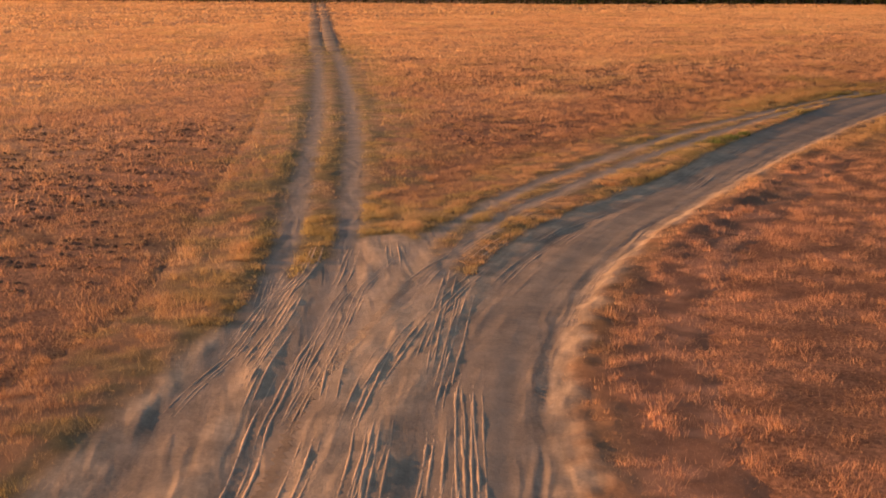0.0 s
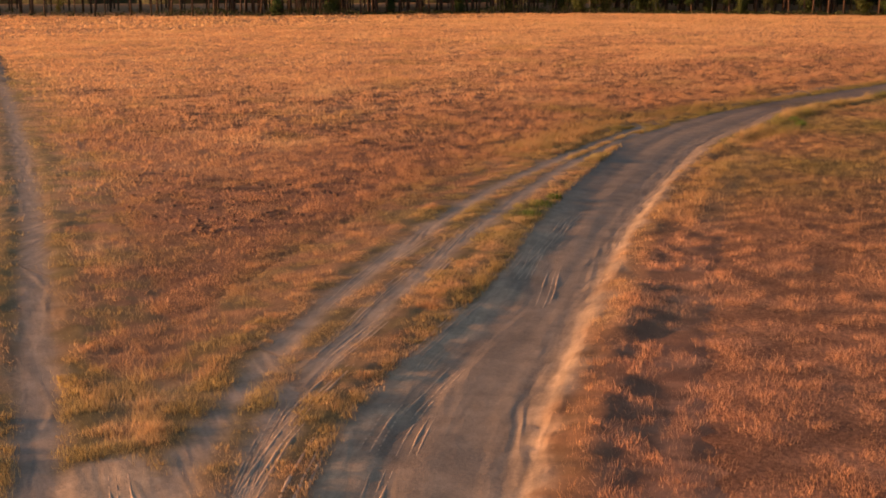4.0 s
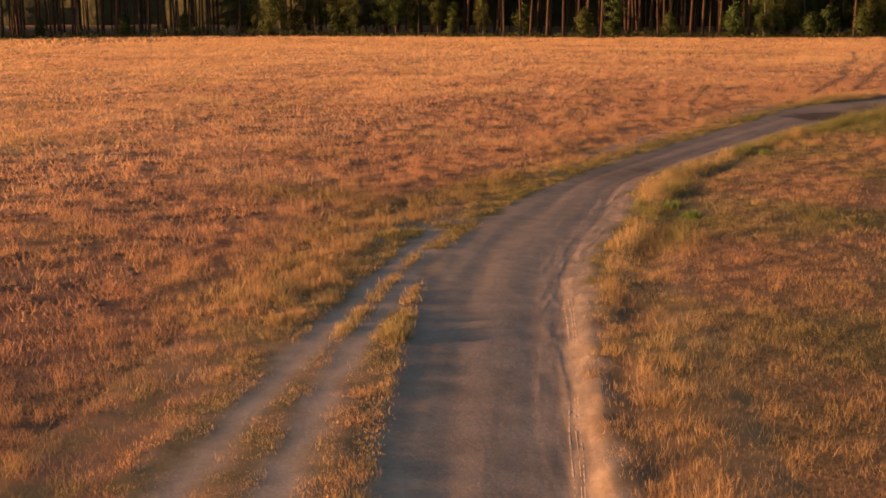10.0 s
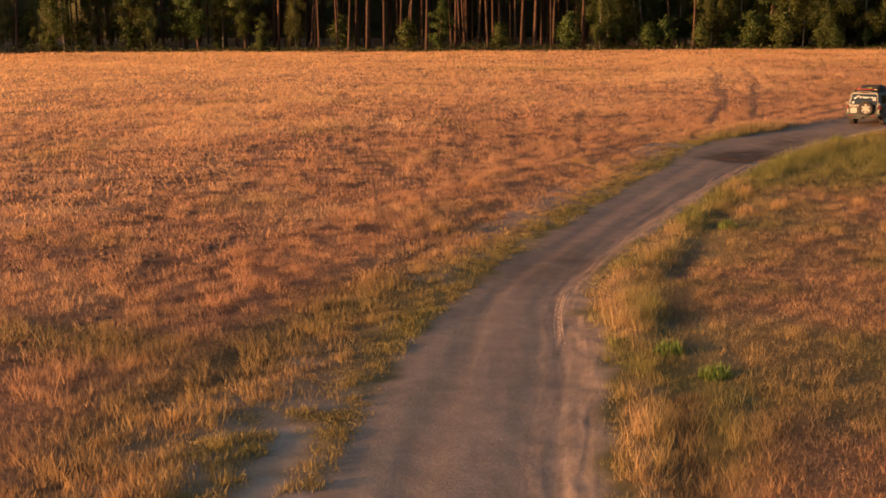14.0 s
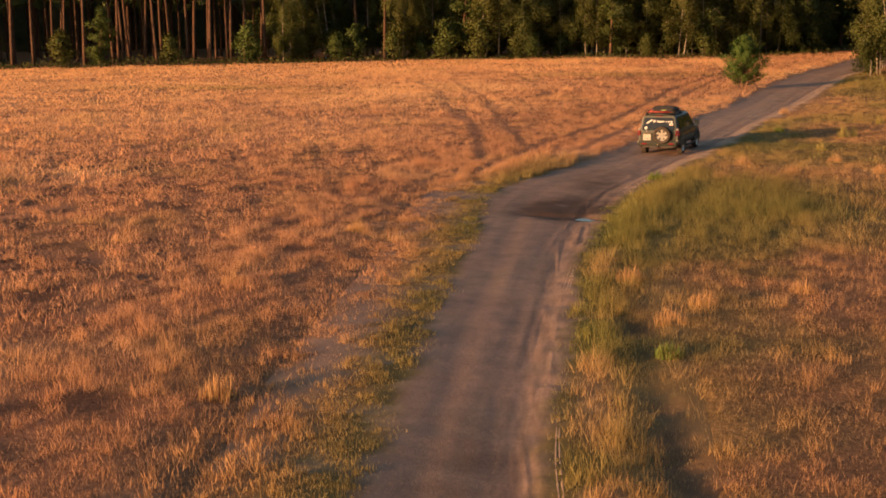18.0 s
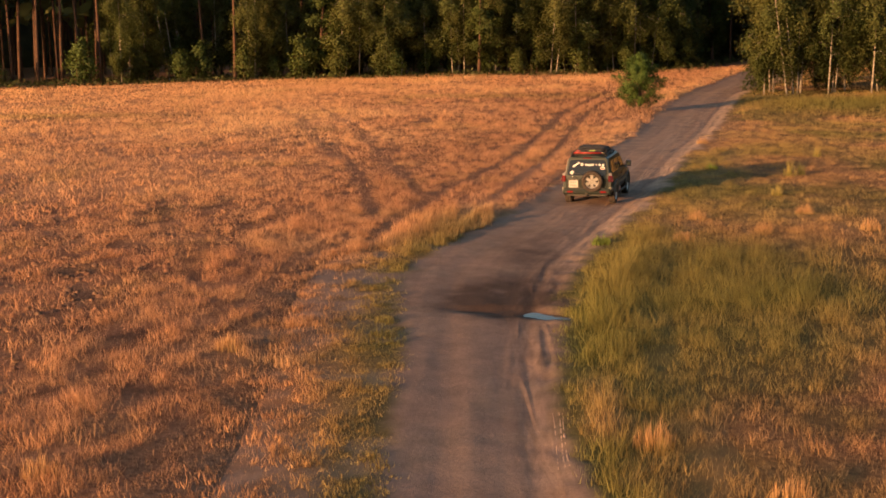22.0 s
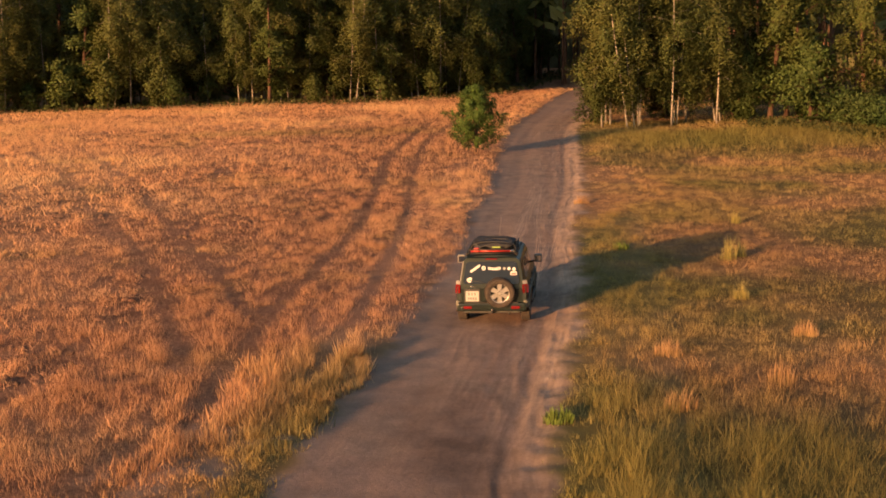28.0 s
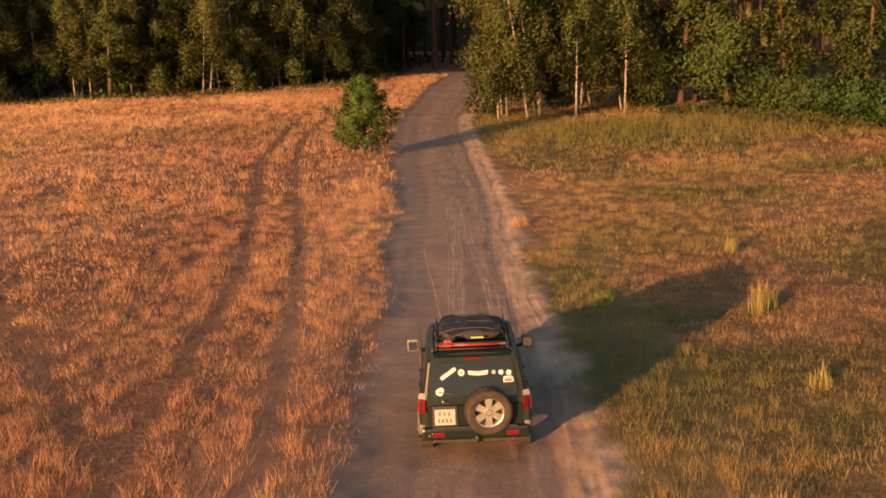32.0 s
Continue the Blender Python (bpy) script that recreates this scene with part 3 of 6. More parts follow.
def road_sheet(name, x0, x1, y0, y1, cell, label):
    ax, ay = np.arange(x0, x1, cell), np.arange(y0, y1, cell)
    cx, cy = np.meshgrid(np.arange(x0, x1 + 0.1, 1.0), np.arange(y0, y1 + 0.1, 1.0))
    rough = sand_gap(cx, cy) < 4.8
    px, py = np.meshgrid(ax, ay)
    pick = rough[np.clip(np.round(py - y0).astype(int), 0, rough.shape[0] - 1), np.clip(np.round(px - x0).astype(int), 0, rough.shape[1] - 1)]
    x, y = px[pick], py[pick]
    d, sd, at = off_line(x, y, MAIN[::4])
    half = np.interp(at, np.arange(len(MAIN[::4])), MAIN[::4, 2])
    lat = d * np.where(sd == 0, 1, sd)
    u, s = lat / half, at * 1.0
    gap_main = d - half
    rut = np.full(len(x), 1e9)
    for line in (RUT_A[::3], RUT_B[::3]):
        rut = np.minimum(rut, off_line(x, y, line)[0])
    rut_ab = rut.copy()
    for line in (RUT_C[::2], RUT_D[::2]):
        rut = np.minimum(rut, off_line(x, y, line)[0])
    fd, _, fat = off_line(x, y, FAN)
    gap = np.minimum(np.minimum(gap_main, np.minimum(rut_ab - 0.36, rut - 0.28)), fd - np.interp(fat, np.arange(len(FAN)), FAN[:, 2]))
    side = lat
    inside = step(0.3, -0.3, gap_main)
    fork = step(-25.7, -40.7, y)
    # loose pale sand heaped between the driven lanes of the fork
    lanes = np.minimum(rut_ab / 0.55, np.abs(lat + 0.35) / (0.75 * half))
    loose = fork * step(1.5, 0.4, gap) * (0.2 + 0.8 * step(0.75, 1.35, lanes + (value_noise(x, y, 1.3, 181, 3) - 0.5) * 0.7))
    streak = value_noise(lat * 6.0 + 0.7 * np.sin(s / 5), s * 0.18, 1.0, 101, 3)
    fine = value_noise(x, y, 0.45, 92, 3)
    bx, by = x + 1.1 * (value_noise(x, y, 0.7, 351, 2) - 0.5), y + 1.0 * (value_noise(x, y, 0.7, 353, 2) - 0.5)
    dip = np.exp(-(((bx - PUDDLE[0]) / 0.72) ** 2 + ((by - PUDDLE[1] - 0.3 * (PUDDLE[0] - bx)) / 0.74) ** 2) ** 1.5)
    dip = np.maximum(dip, 0.45 * np.exp(-(((bx - PUDDLE[0] + 1.15) / 0.9) ** 2 + ((by - PUDDLE[1] - 0.35) / 0.5) ** 2) ** 1.5))
    dip = dip * (0.72 + 0.56 * value_noise(x, y, 0.45, 331, 2))
    calm = 1 - np.clip(dip * 1.5, 0, 1)
    z = lift(x, y, gap, side) + 0.012
    # the roadway lies a hand deep, steep on the meadow side and shelving up to the right
    wob = (value_noise(x, y, 1.7, 113, 3) - 0.5) * 1.1
    low_verge = step(-28.0, -8.7, y) * step(42.2, 31.2, y)
    tilt = (0.11 - 0.08 * step(-30.0, -42.7, y)) * step(-6.7, -19.2, y) + 0.08 * step(-19.2, -6.7, y) * step(37.7, 29.0, y) + 0.015 * step(29.0, 37.7, y)
    tilt = tilt * 0.55
    deep = (0.10 - 0.08 * low_verge) * step(0.6, -0.4, gap_main + wob) + tilt * np.clip((0.9 - u) / 1.45, 0, 1) * step(0.6, -0.4, gap_main)
    z -= deep * step(-1.08 + 0.05 * step(-8.7, -21.6, y), -0.55 - 0.18 * step(-8.7, -21.6, y), u + wob * 0.08) * step(-65.1, -48.9, y)
    wheel_line = sum(k * np.exp(-(((u - c - 0.05 * np.sin(s / 9)) / w) ** 2)) for c, k, w in ((0.40, 0.02, 0.17), (-0.34, 0.02, 0.17), (-0.62, 0.03, 0.07), (-0.84, 0.025, 0.04)))
    wheel_line = wheel_line + 0.015 * step(30.1, 36.7, y) * step(55.7, 46.7, y) * np.exp(-(((u + 0.62 + 0.04 * np.sin(s / 3)) / 0.07) ** 2))
    z += inside * calm * (0.01 - wheel_line + (value_noise(x, y, 2.5, 91) - 0.5) * 0.022 + (fine - 0.5) * 0.02 + (streak - 0.5) * 0.02)
    z += 0.035 * loose + 0.025 * loose * (value_noise(x, y, 0.9, 183, 3) - 0.5)
    churn = value_noise(lat * 4.2 + 1.1 * np.sin(s / 2.6 + lat), s * 0.22, 1.0, 104, 2)
    z += fork * step(2.2, 0.2, gap_main) * (churn - 0.5) * 0.045 * step(-0.3, 0.5, u)
    z += 0.10 * (value_noise(x, y, 0.42, 171, 2) - 0.5) * step(-0.7, -0.85, u) * step(1.3, 0.2, gap_main)
    z += 0.045 * (value_noise(lat * 6.5 + 0.4 * np.sin(s / 1.9), s * 0.35, 1.0, 173, 2) - 0.5) * step(-0.45, -0.65, u) * step(0.4, 0.0, gap_main) * step(-10, -18, y)
    z += 0.07 * (value_noise(x, y, 0.5, 175, 2) - 0.4) * (side > 0) * step(0.1, 0.6, gap) * step(2.8, 2.0, gap) * step(-12, -20, y)
    fan_near = step(1.5, 0.0, gap) * (1 - inside) * step(-48.9, -54.4, y)
    z += fan_near * (value_noise((x * 0.43 + y * 0.9) * 4.5 + np.sin(x / 1.3), (x * 0.9 - y * 0.43) * 0.4, 1.0, 109, 2) - 0.5) * 0.045
    z -= 0.015 * np.exp(-((rut / 0.35) ** 2)) * step(0.2, 1.0, gap_main + 1.0)
    z = z * calm - 0.19 * (1 - calm) - 0.06 * dip
    z = z + (on_ground(x, y) - 0.035 - z) * step(2.3, 3.1, gap)
    # colours
    c = mix(np.broadcast_to(np.array([0.262, 0.197, 0.160]), x.shape + (3,)), np.array([0.235, 0.164, 0.133]), step(-16, 6, y))
    # pale sand towards the right, with the low sun's light there mixed in
    c = mix(c, np.array([0.41, 0.285, 0.20]), np.clip(step(-0.55, -0.85, u) * (0.72 - 0.6 * step(-24, -14, y) * step(37.7, 29.0, y)) + 0.2 * step(30.1, 37.7, y) + 0.3 * step(40, 58, y) * step(0.4, -0.2, u) + 0.10 * step(0.5, 0.75, streak) + 0.18 * step(0.5, 0.7, value_noise(x, y, 3.5, 117, 4)) + loose, 0, 1))
    # loose sand brightened further for the sun on its slopes
    c = mix(c, np.array([0.52, 0.36, 0.25]), 0.8 * np.clip(loose, 0, 1))
    c = mix(c, np.array([0.25, 0.15, 0.105]), 0.5 * step(31.2, 36.7, y) * step(0.1, -0.2, u) * step(-0.75, -0.55, u) * step(0.3, 0.6, streak))
    c = mix(c, np.array([0.22, 0.165, 0.132]), step(0.55, 0.72, value_noise(x, y, 1.6, 62, 4)) * 0.55)
    c = mix(c, np.array([0.24, 0.17, 0.125]), step(0.45, 0.25, streak) * 0.25)
    wet = 1.8 * np.exp(-(((x - 3.7) / 1.62) ** 2 + ((y - 27.0) / 1.94) ** 2)) + 0.5 * np.exp(-(((x - 3.2) / 1.51) ** 2 + ((y - 1.7) / 2.70) ** 2)) + 0.5 * np.exp(-(((x - 4.6) / 1.30) ** 2 + ((y - 33.3) / 4.32) ** 2))
    c = mix(c, np.array([0.065, 0.042, 0.032]), np.clip(wet * (-0.1 + 2.0 * value_noise(x, y, 0.9, 63, 4)), 0, 0.92))
    c = mix(c, np.array([0.34, 0.262, 0.215]), 0.75 * step(0.5, 0.2, rut) * step(-0.1, 0.4, gap_main) * (y > -62))
    ragged = gap + (value_noise(x, y, 1.1, 77, 5) - 0.5) * np.where((side > 0) & (y < -15), 0.6, 1.1)
    bare = np.maximum(step(0.35, -0.25, ragged), 0.9 * sandy_verge(x, y))
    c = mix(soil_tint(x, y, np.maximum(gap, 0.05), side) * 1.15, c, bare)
    aside = (gap_main > 1.2) & (rut_ab < 5) & ((y < -50) | (x < 3))
    across = np.where(aside, x * 0.40 + y * 0.92, lat)
    along = np.where(aside, x * 0.92 - y * 0.40, s)
    ridge = np.clip(0.12 + 0.88 * step(-0.25, -0.6, u) * inside + 0.4 * step(0.4, 0.1, u) * step(30.1, 36.7, y) * inside + 0.6 * fork * step(1.0, -0.2, gap) * np.maximum(step(-0.2, 0.4, u), 1 - inside), 0, 1)
    level = np.full(px.shape, -1.0)
    level[pick] = z
    RELIEF[name] = (x0, y0, cell, level)
    number = np.full(px.shape, -1, np.int64)
    keep = np.zeros(px.shape, bool)
    keep[pick] = gap < 3.3
    number[pick] = np.arange(len(x))
    full = keep[:-1, :-1] & keep[:-1, 1:] & keep[1:, 1:] & keep[1:, :-1]
    f = np.stack([number[:-1, :-1][full], number[:-1, 1:][full], number[1:, 1:][full], number[1:, :-1][full]], 1)
    live = np.unique(f)
    back = np.full(len(x), -1, np.int64)
    back[live] = np.arange(len(live))
    ob = sheet(name, np.stack([x, y, z], 1)[live], back[f], SAND, c[live], extra={"across": across[live], "along": along[live], "ridge": ridge[live]})
    return tagged(ob, label, "dirt road", kind="structure")


main_road = road_sheet("dirt_road", -8, 68, -92, 156, 0.14, "sandy country road with wheel ruts and soft ragged verges")
road_sheet("dirt_track", -50, -7.9, -53, -17, 0.25, "straight meadow track of two sandy wheel ruts")


def tyre_tracks(road):
    """Raised edges of tyre tracks in the soft sand, wandering along the road and the ruts."""
    r = np.random.default_rng(17)
    x0, y0, cell, level = RELIEF["dirt_road"]
    fork_end = MAIN[(MAIN[:, 1] > -78) & (MAIN[:, 1] < -32)]
    plans = ((fork_end, 112, (-0.4, 3.4), (2, 7), 0.05, 0.014), (FAN, 130, (-2.8, 2.8), (2, 8), 0.05, 0.014), (RUT_C[:110], 12, (-0.5, 0.3), (4, 12), 0.035, 0.006),
             (RUT_D[:110], 12, (-0.5, 0.3), (4, 12), 0.035, 0.006), (RUT_A[:150], 10, (-0.4, 0.4), (4, 14), 0.035, 0.008), (RUT_B[:150], 10, (-0.4, 0.4), (4, 14), 0.035, 0.008),
             (MAIN[(MAIN[:, 1] > -59) & (MAIN[:, 1] < 21)], 20, (-1.65, -1.1), (3, 10), 0.025, 0.005), (MAIN[(MAIN[:, 1] > 32) & (MAIN[:, 1] < 82)], 40, (-1.5, 0.5), (4, 14), 0.022, 0.004))
    for base, count, reach, length, wide, high in plans:
        s = np.r_[0, np.cumsum(np.hypot(*np.diff(base[:, :2], axis=0).T))]
        for k in range(count):
            if k % 3 == 0:
                n = r.uniform(*length)
                a = r.uniform(-1, max(0.1, s[-1] - n * 0.5))
                lane, bend, phase, drift = r.uniform(*reach), r.uniform(2.0, 5.0), r.uniform(0, 6), r.uniform(-0.05, 0.05)
            at = np.arange(max(a, 0), min(a + n, s[-1]), 0.22)
            if len(at) < 6:
                continue
            px, py = np.interp(at, s, base[:, 0]), np.interp(at, s, base[:, 1])
            way = np.stack([np.gradient(px), np.gradient(py)], 1)
            way /= np.hypot(*way.T)[:, None]
            off = lane + (0, 0.11, 0.30)[k % 3] * wide / 0.045 + 0.10 * np.sin(at / bend + phase) * (wide > 0.03) + drift * (at - at[0]) + 0.012 * np.sin(at / 0.7 + k)
            px, py = px - way[:, 1] * off, py + way[:, 0] * off
            i, j = (px - x0) / cell, (py - y0) / cell
            ok = (i > 1) & (i < level.shape[1] - 3) & (j > 1) & (j < level.shape[0] - 3)
            if ok.sum() < 6:
                continue
            px, py, way, i, j = px[ok], py[ok], way[ok], i[ok], j[ok]
            fade = np.clip(np.minimum(np.arange(len(px)), np.arange(len(px))[::-1]) / 5, 0, 1)
            broken = np.clip(value_noise(at[ok] * 1.6, 0 * px + 7.1 * k, 1.0, 191, 2) * 2.4 - 0.7, 0.05, 1.2)
            w = wide * (0.5 + 0.5 * fade) * r.uniform(0.75, 1.25, len(px))
            tall = high * fade * broken * r.uniform(0.5, 1.2, len(px))
            rows = []
            for q, up in ((-1.0, -0.012), (-0.25, 1.0), (0.35, 0.8), (1.0, -0.012)):
                x, y = px - way[:, 1] * w * q, py + way[:, 0] * w * q
                fi, fj = (x - x0) / cell, (y - y0) / cell
                ii, jj = fi.astype(int), fj.astype(int)
                u, v = fi - ii, fj - jj
                z = (level[jj, ii] * (1 - u) + level[jj, ii + 1] * u) * (1 - v) + (level[jj + 1, ii] * (1 - u) + level[jj + 1, ii + 1] * u) * v
                rows.append(np.stack([x, y, z + (up * tall if up > 0 else up)], 1))
            v = np.stack(rows, 1).reshape(-1, 3)
            m = np.arange(len(px) * 4).reshape(-1, 4)
            f = np.stack([m[:-1, 1:], m[:-1, :-1], m[1:, :-1], m[1:, 1:]], -1).reshape(-1, 4)[:, ::-1]
            # ridges of loose sand, toned paler for the sun on their edges
            c = np.tile(np.array([0.52, 0.36, 0.255]) * r.uniform(0.85, 1.08), (len(v), 1))
            sheet("tyre_track", v, f, SAND, c, extra={"across": v[:, 0], "along": v[:, 1], "ridge": 0 * v[:, 0]}).parent = road


tyre_tracks(main_road)


def far_rut(line, label):
    """A rut of the straight track where it runs on over the far meadow."""
    line = line[line[:, 0] < -48][::3]
    way = np.gradient(line[:, :2], axis=0)
    way /= np.hypot(*way.T)[:, None]
    u = np.linspace(-1, 1, 9)
    w = 0.8
    x, y = line[:, 0:1] - way[:, 1:2] * u * w, line[:, 1:2] + way[:, 0:1] * u * w
    z = 0.02 - 0.10 * np.abs(u) ** 3 + (value_noise(x, y, 1.6, 95) - 0.5) * 0.05 + swell(road_side(x, y))
    i = np.arange(x.size).reshape(x.shape)
    faces = np.stack([i[:-1, 1:], i[:-1, :-1], i[1:, :-1], i[1:, 1:]], -1).reshape(-1, 4)
    c = mix(np.broadcast_to(np.array([0.33, 0.24, 0.18]), x.shape + (3,)), np.array([0.22, 0.145, 0.10]), step(0.45, 0.65, value_noise(x, y, 2.1, 66)) * 0.8)
    ob = sheet("dirt_track", np.stack([x, y, z], -1).reshape(-1, 3), faces, SAND, c.reshape(-1, 3), extra={"across": (u * w + 0 * x).ravel(), "along": x.ravel(), "ridge": 0.4 + 0 * x.ravel()})
    tagged(ob, label, "dirt road", kind="structure")


far_rut(RUT_A, "sandy wheel rut running straight over the meadow")
far_rut(RUT_B, "sandy wheel rut running straight over the meadow")


# ---- the puddle ----
def puddle():
    bm = bmesh.new()
    ring = []
    for k in range(40):
        a = 2 * math.pi * k / 40
        r = 1.0 + 0.3 * noise.noise(Vector((math.cos(a) * 1.2, math.sin(a) * 1.2, 3.0))) + 0.18 * noise.noise(Vector((math.cos(a) * 3, math.sin(a) * 3, 1.0)))
        ring.append(bm.verts.new((PUDDLE[0] - 0.5 + 1.75 * r * math.cos(a), PUDDLE[1] + 0.1 + 0.95 * r * math.sin(a), -0.218)))
    bm.faces.new(ring)
    water, nodes, links, b = material("muddy_water", 0.13, 0.0, (0.05, 0.034, 0.026))
    n = nodes.new("ShaderNodeTexNoise")
    n.inputs["Scale"].default_value = 9
    bp = nodes.new("ShaderNodeBump")
    bp.inputs["Strength"].default_value, bp.inputs["Distance"].default_value = 0.05, 0.01
    links.new(n.outputs["Fac"], bp.inputs["Height"])
    links.new(bp.outputs["Normal"], b.inputs["Normal"])
    tagged(part("puddle", bm, water), "shallow muddy puddle in the wheel rut", "puddle", kind="structure")


puddle()

# ---- trees ----
BIRCH_BARK = noisy("birch_bark", (0.09, 0.078, 0.066), (0.40, 0.365, 0.31), 0.25, 0.85, bump=0.01)
PINE_BARK = noisy("pine_bark", (0.035, 0.022, 0.016), (0.115, 0.06, 0.036), 0.5, 0.95, bump=0.03)
BIRCH_LEAF = leafy("birch_leaves", 0.42, colours=((0.072, 0.098, 0.030), (0.125, 0.150, 0.046)))
BROAD_LEAF = leafy("broad_leaves", 0.38, colours=((0.055, 0.088, 0.022), (0.10, 0.135, 0.038)))
HEDGE_LEAF = leafy("hedge_leaves", 0.3, colours=((0.035, 0.07, 0.02), (0.07, 0.12, 0.035)))
UNDER = leafy("bramble_leaves", 0.25, colours=((0.032, 0.042, 0.013), (0.075, 0.08, 0.026)))
NEEDLE = leafy("pine_needles", 0.15, colours=((0.07, 0.10, 0.036), (0.14, 0.165, 0.06)))
YOUNG_NEEDLE = leafy("young_pine_needles", 0.2, colours=((0.036, 0.085, 0.018), (0.085, 0.155, 0.032)))


def tube(bm, points, radii, sides=7):
    rings = []
    for i, (p, r) in enumerate(zip(points, radii)):
        way = (Vector(points[min(i + 1, len(points) - 1)]) - Vector(points[max(i - 1, 0)])).normalized()
        q = way.to_track_quat("Z", "Y")
        rings.append([bm.verts.new(Vector(p) + q @ Vector((r * math.cos(a), r * math.sin(a), 0))) for a in (2 * math.pi * k / sides for k in range(sides))])
    for a, b in zip(rings, rings[1:]):
        for k in range(sides):
            bm.faces.new((a[k], a[(k + 1) % sides], b[(k + 1) % sides], b[k]))
    bm.faces.new(rings[0][::-1])
    bm.faces.new(rings[-1])


def leaves(name, centres, spread_xy, drop, size, per, mat, parent, label, seed, long=1.7):
    """A crown: small leaf blades scattered round many twig ends."""
    r = np.random.default_rng(seed)
    c = np.repeat(np.asarray(centres, float), per, axis=0)
    n = len(c)
    off = r.normal(0, 1, (n, 3)) * np.array([spread_xy, spread_xy, drop])
    c = c + off
    a, tilt = r.uniform(0, 2 * np.pi, n), r.uniform(-1.1, 1.1, n)
    s = size * r.uniform(0.6, 1.4, n)
    u = np.stack([np.cos(a) * np.cos(tilt), np.sin(a) * np.cos(tilt), np.sin(tilt)], 1)
    v = np.cross(u, r.normal(0, 1, (n, 3)))
    v /= np.linalg.norm(v, axis=1)[:, None]
    k = s[:, None]
    verts = np.stack([c - u * k * long / 2 - v * k / 2, c - u * k * long / 2 + v * k / 2, c + u * k * long / 2], 1).reshape(-1, 3)
    faces = np.arange(3 * n).reshape(-1, 3)
    mid = np.array([np.median(c[:, 0]), np.median(c[:, 1]), 0])
    out = c - mid
    out[:, 2] = (c[:, 2] - np.quantile(c[:, 2], 0.45)) * 0.35 + off[:, 2] * 0.8
    out[:, :2] += off[:, :2] * 0.8
    out /= np.linalg.norm(out, axis=1)[:, None] + 1e-6
    quad = verts.reshape(-1, 3, 3)
    facing = (np.cross(quad[:, 1] - quad[:, 0], quad[:, 2] - quad[:, 0]) * out).sum(1)
    faces[facing < 0] = faces[facing < 0][:, ::-1]
    soft = out * 0.5 + r.normal(0, 0.2, out.shape)
    soft /= np.linalg.norm(soft, axis=1)[:, None]
    ob = sheet(name, verts, faces, mat, smooth=True, normals=np.repeat(soft, 3, axis=0))
    ob.parent = parent
    return tagged(ob, label) if label else ob


def tree(name, seed, height, trunk_r, bark, leaf_mat, crown_from, reach, limb_n, per, leaf_size, droop, spread_xy=0.55, shape=0.6, label="", stems=1):
    r = random.Random(seed)
    root = new(name)
    centres = []
    for stem in range(stems):
        bm = bmesh.new()
        lean = Vector((r.uniform(-0.06, 0.06), r.uniform(-0.06, 0.06), 0)) * (1 if stems == 1 else 2.2)
        base = Vector((r.uniform(-0.5, 0.5), r.uniform(-0.5, 0.5), -0.15)) * (0 if stem == 0 else 1) + Vector((0, 0, -0.15))
        spine = []
        for k in range(9):
            f = k / 8
            spine.append(base + lean * height * f + Vector((0.10 * math.sin(f * 5 + seed), 0.10 * math.cos(f * 4 + seed), f * height)))
        tube(bm, spine, [trunk_r * (1.15 - f / 8 * 1.05) + 0.012 for f in range(9)], 6)
        for k in range(limb_n):
            f = crown_from + (1 - crown_from) * (k + r.random()) / limb_n
            f = min(f, 0.985)
            i = min(int(f * 8), 7)
            at = spine[i].lerp(spine[i + 1], f * 8 - i)
            a = r.uniform(0, 2 * math.pi)
            g = (f - crown_from) / (1 - crown_from)
            out = reach * (math.sin(math.pi * min(1, (g * 0.85 + 0.15))) ** shape) * r.uniform(0.3, 1.1)
            end = at + Vector((math.cos(a) * out, math.sin(a) * out, out * r.uniform(0.1, 0.6) - droop * out * 0.5))
            mid = at.lerp(end, 0.5) + Vector((0, 0, out * 0.18))
            tube(bm, [at, mid, end], [trunk_r * 0.3 * (1 - f * 0.6), trunk_r * 0.16, 0.01], 3)
            for w in (0.35, 0.6, 0.82, 1.0):
                p = at.lerp(mid, w * 2) if w < 0.5 else mid.lerp(end, w * 2 - 1)
                centres.append(p + Vector((0, 0, -droop * 0.35 * w)))
                if droop > 0.5 and w > 0.5:
                    centres.append(p + Vector((r.uniform(-0.2, 0.2), r.uniform(-0.2, 0.2), -droop * r.uniform(0.6, 1.3))))
        part("trunk", bm, bark, root, smooth=True)
    leaves("crown", centres, spread_xy, spread_xy * (0.7 + 0.5 * droop), leaf_size, per, leaf_mat, root, "", seed)
    return tagged(root, label, "tree")


def place(ob, x, y, turn=0.0, size=1.0):
    ob.matrix_basis = pose(x, y, ground_at(x, y), 0, 0, turn) @ Matrix.Diagonal((size, size, size, 1))
    return ob


WOODS = [(-330, -60), (-211, 12), (-140, 58), (-102, 96), (-70, 109), (-48, 116), (-33, 123), (-19, 130), (-4, 133), (8, 134.5), (20, 138.5), (28, 147), (33, 160), (44, 186)]
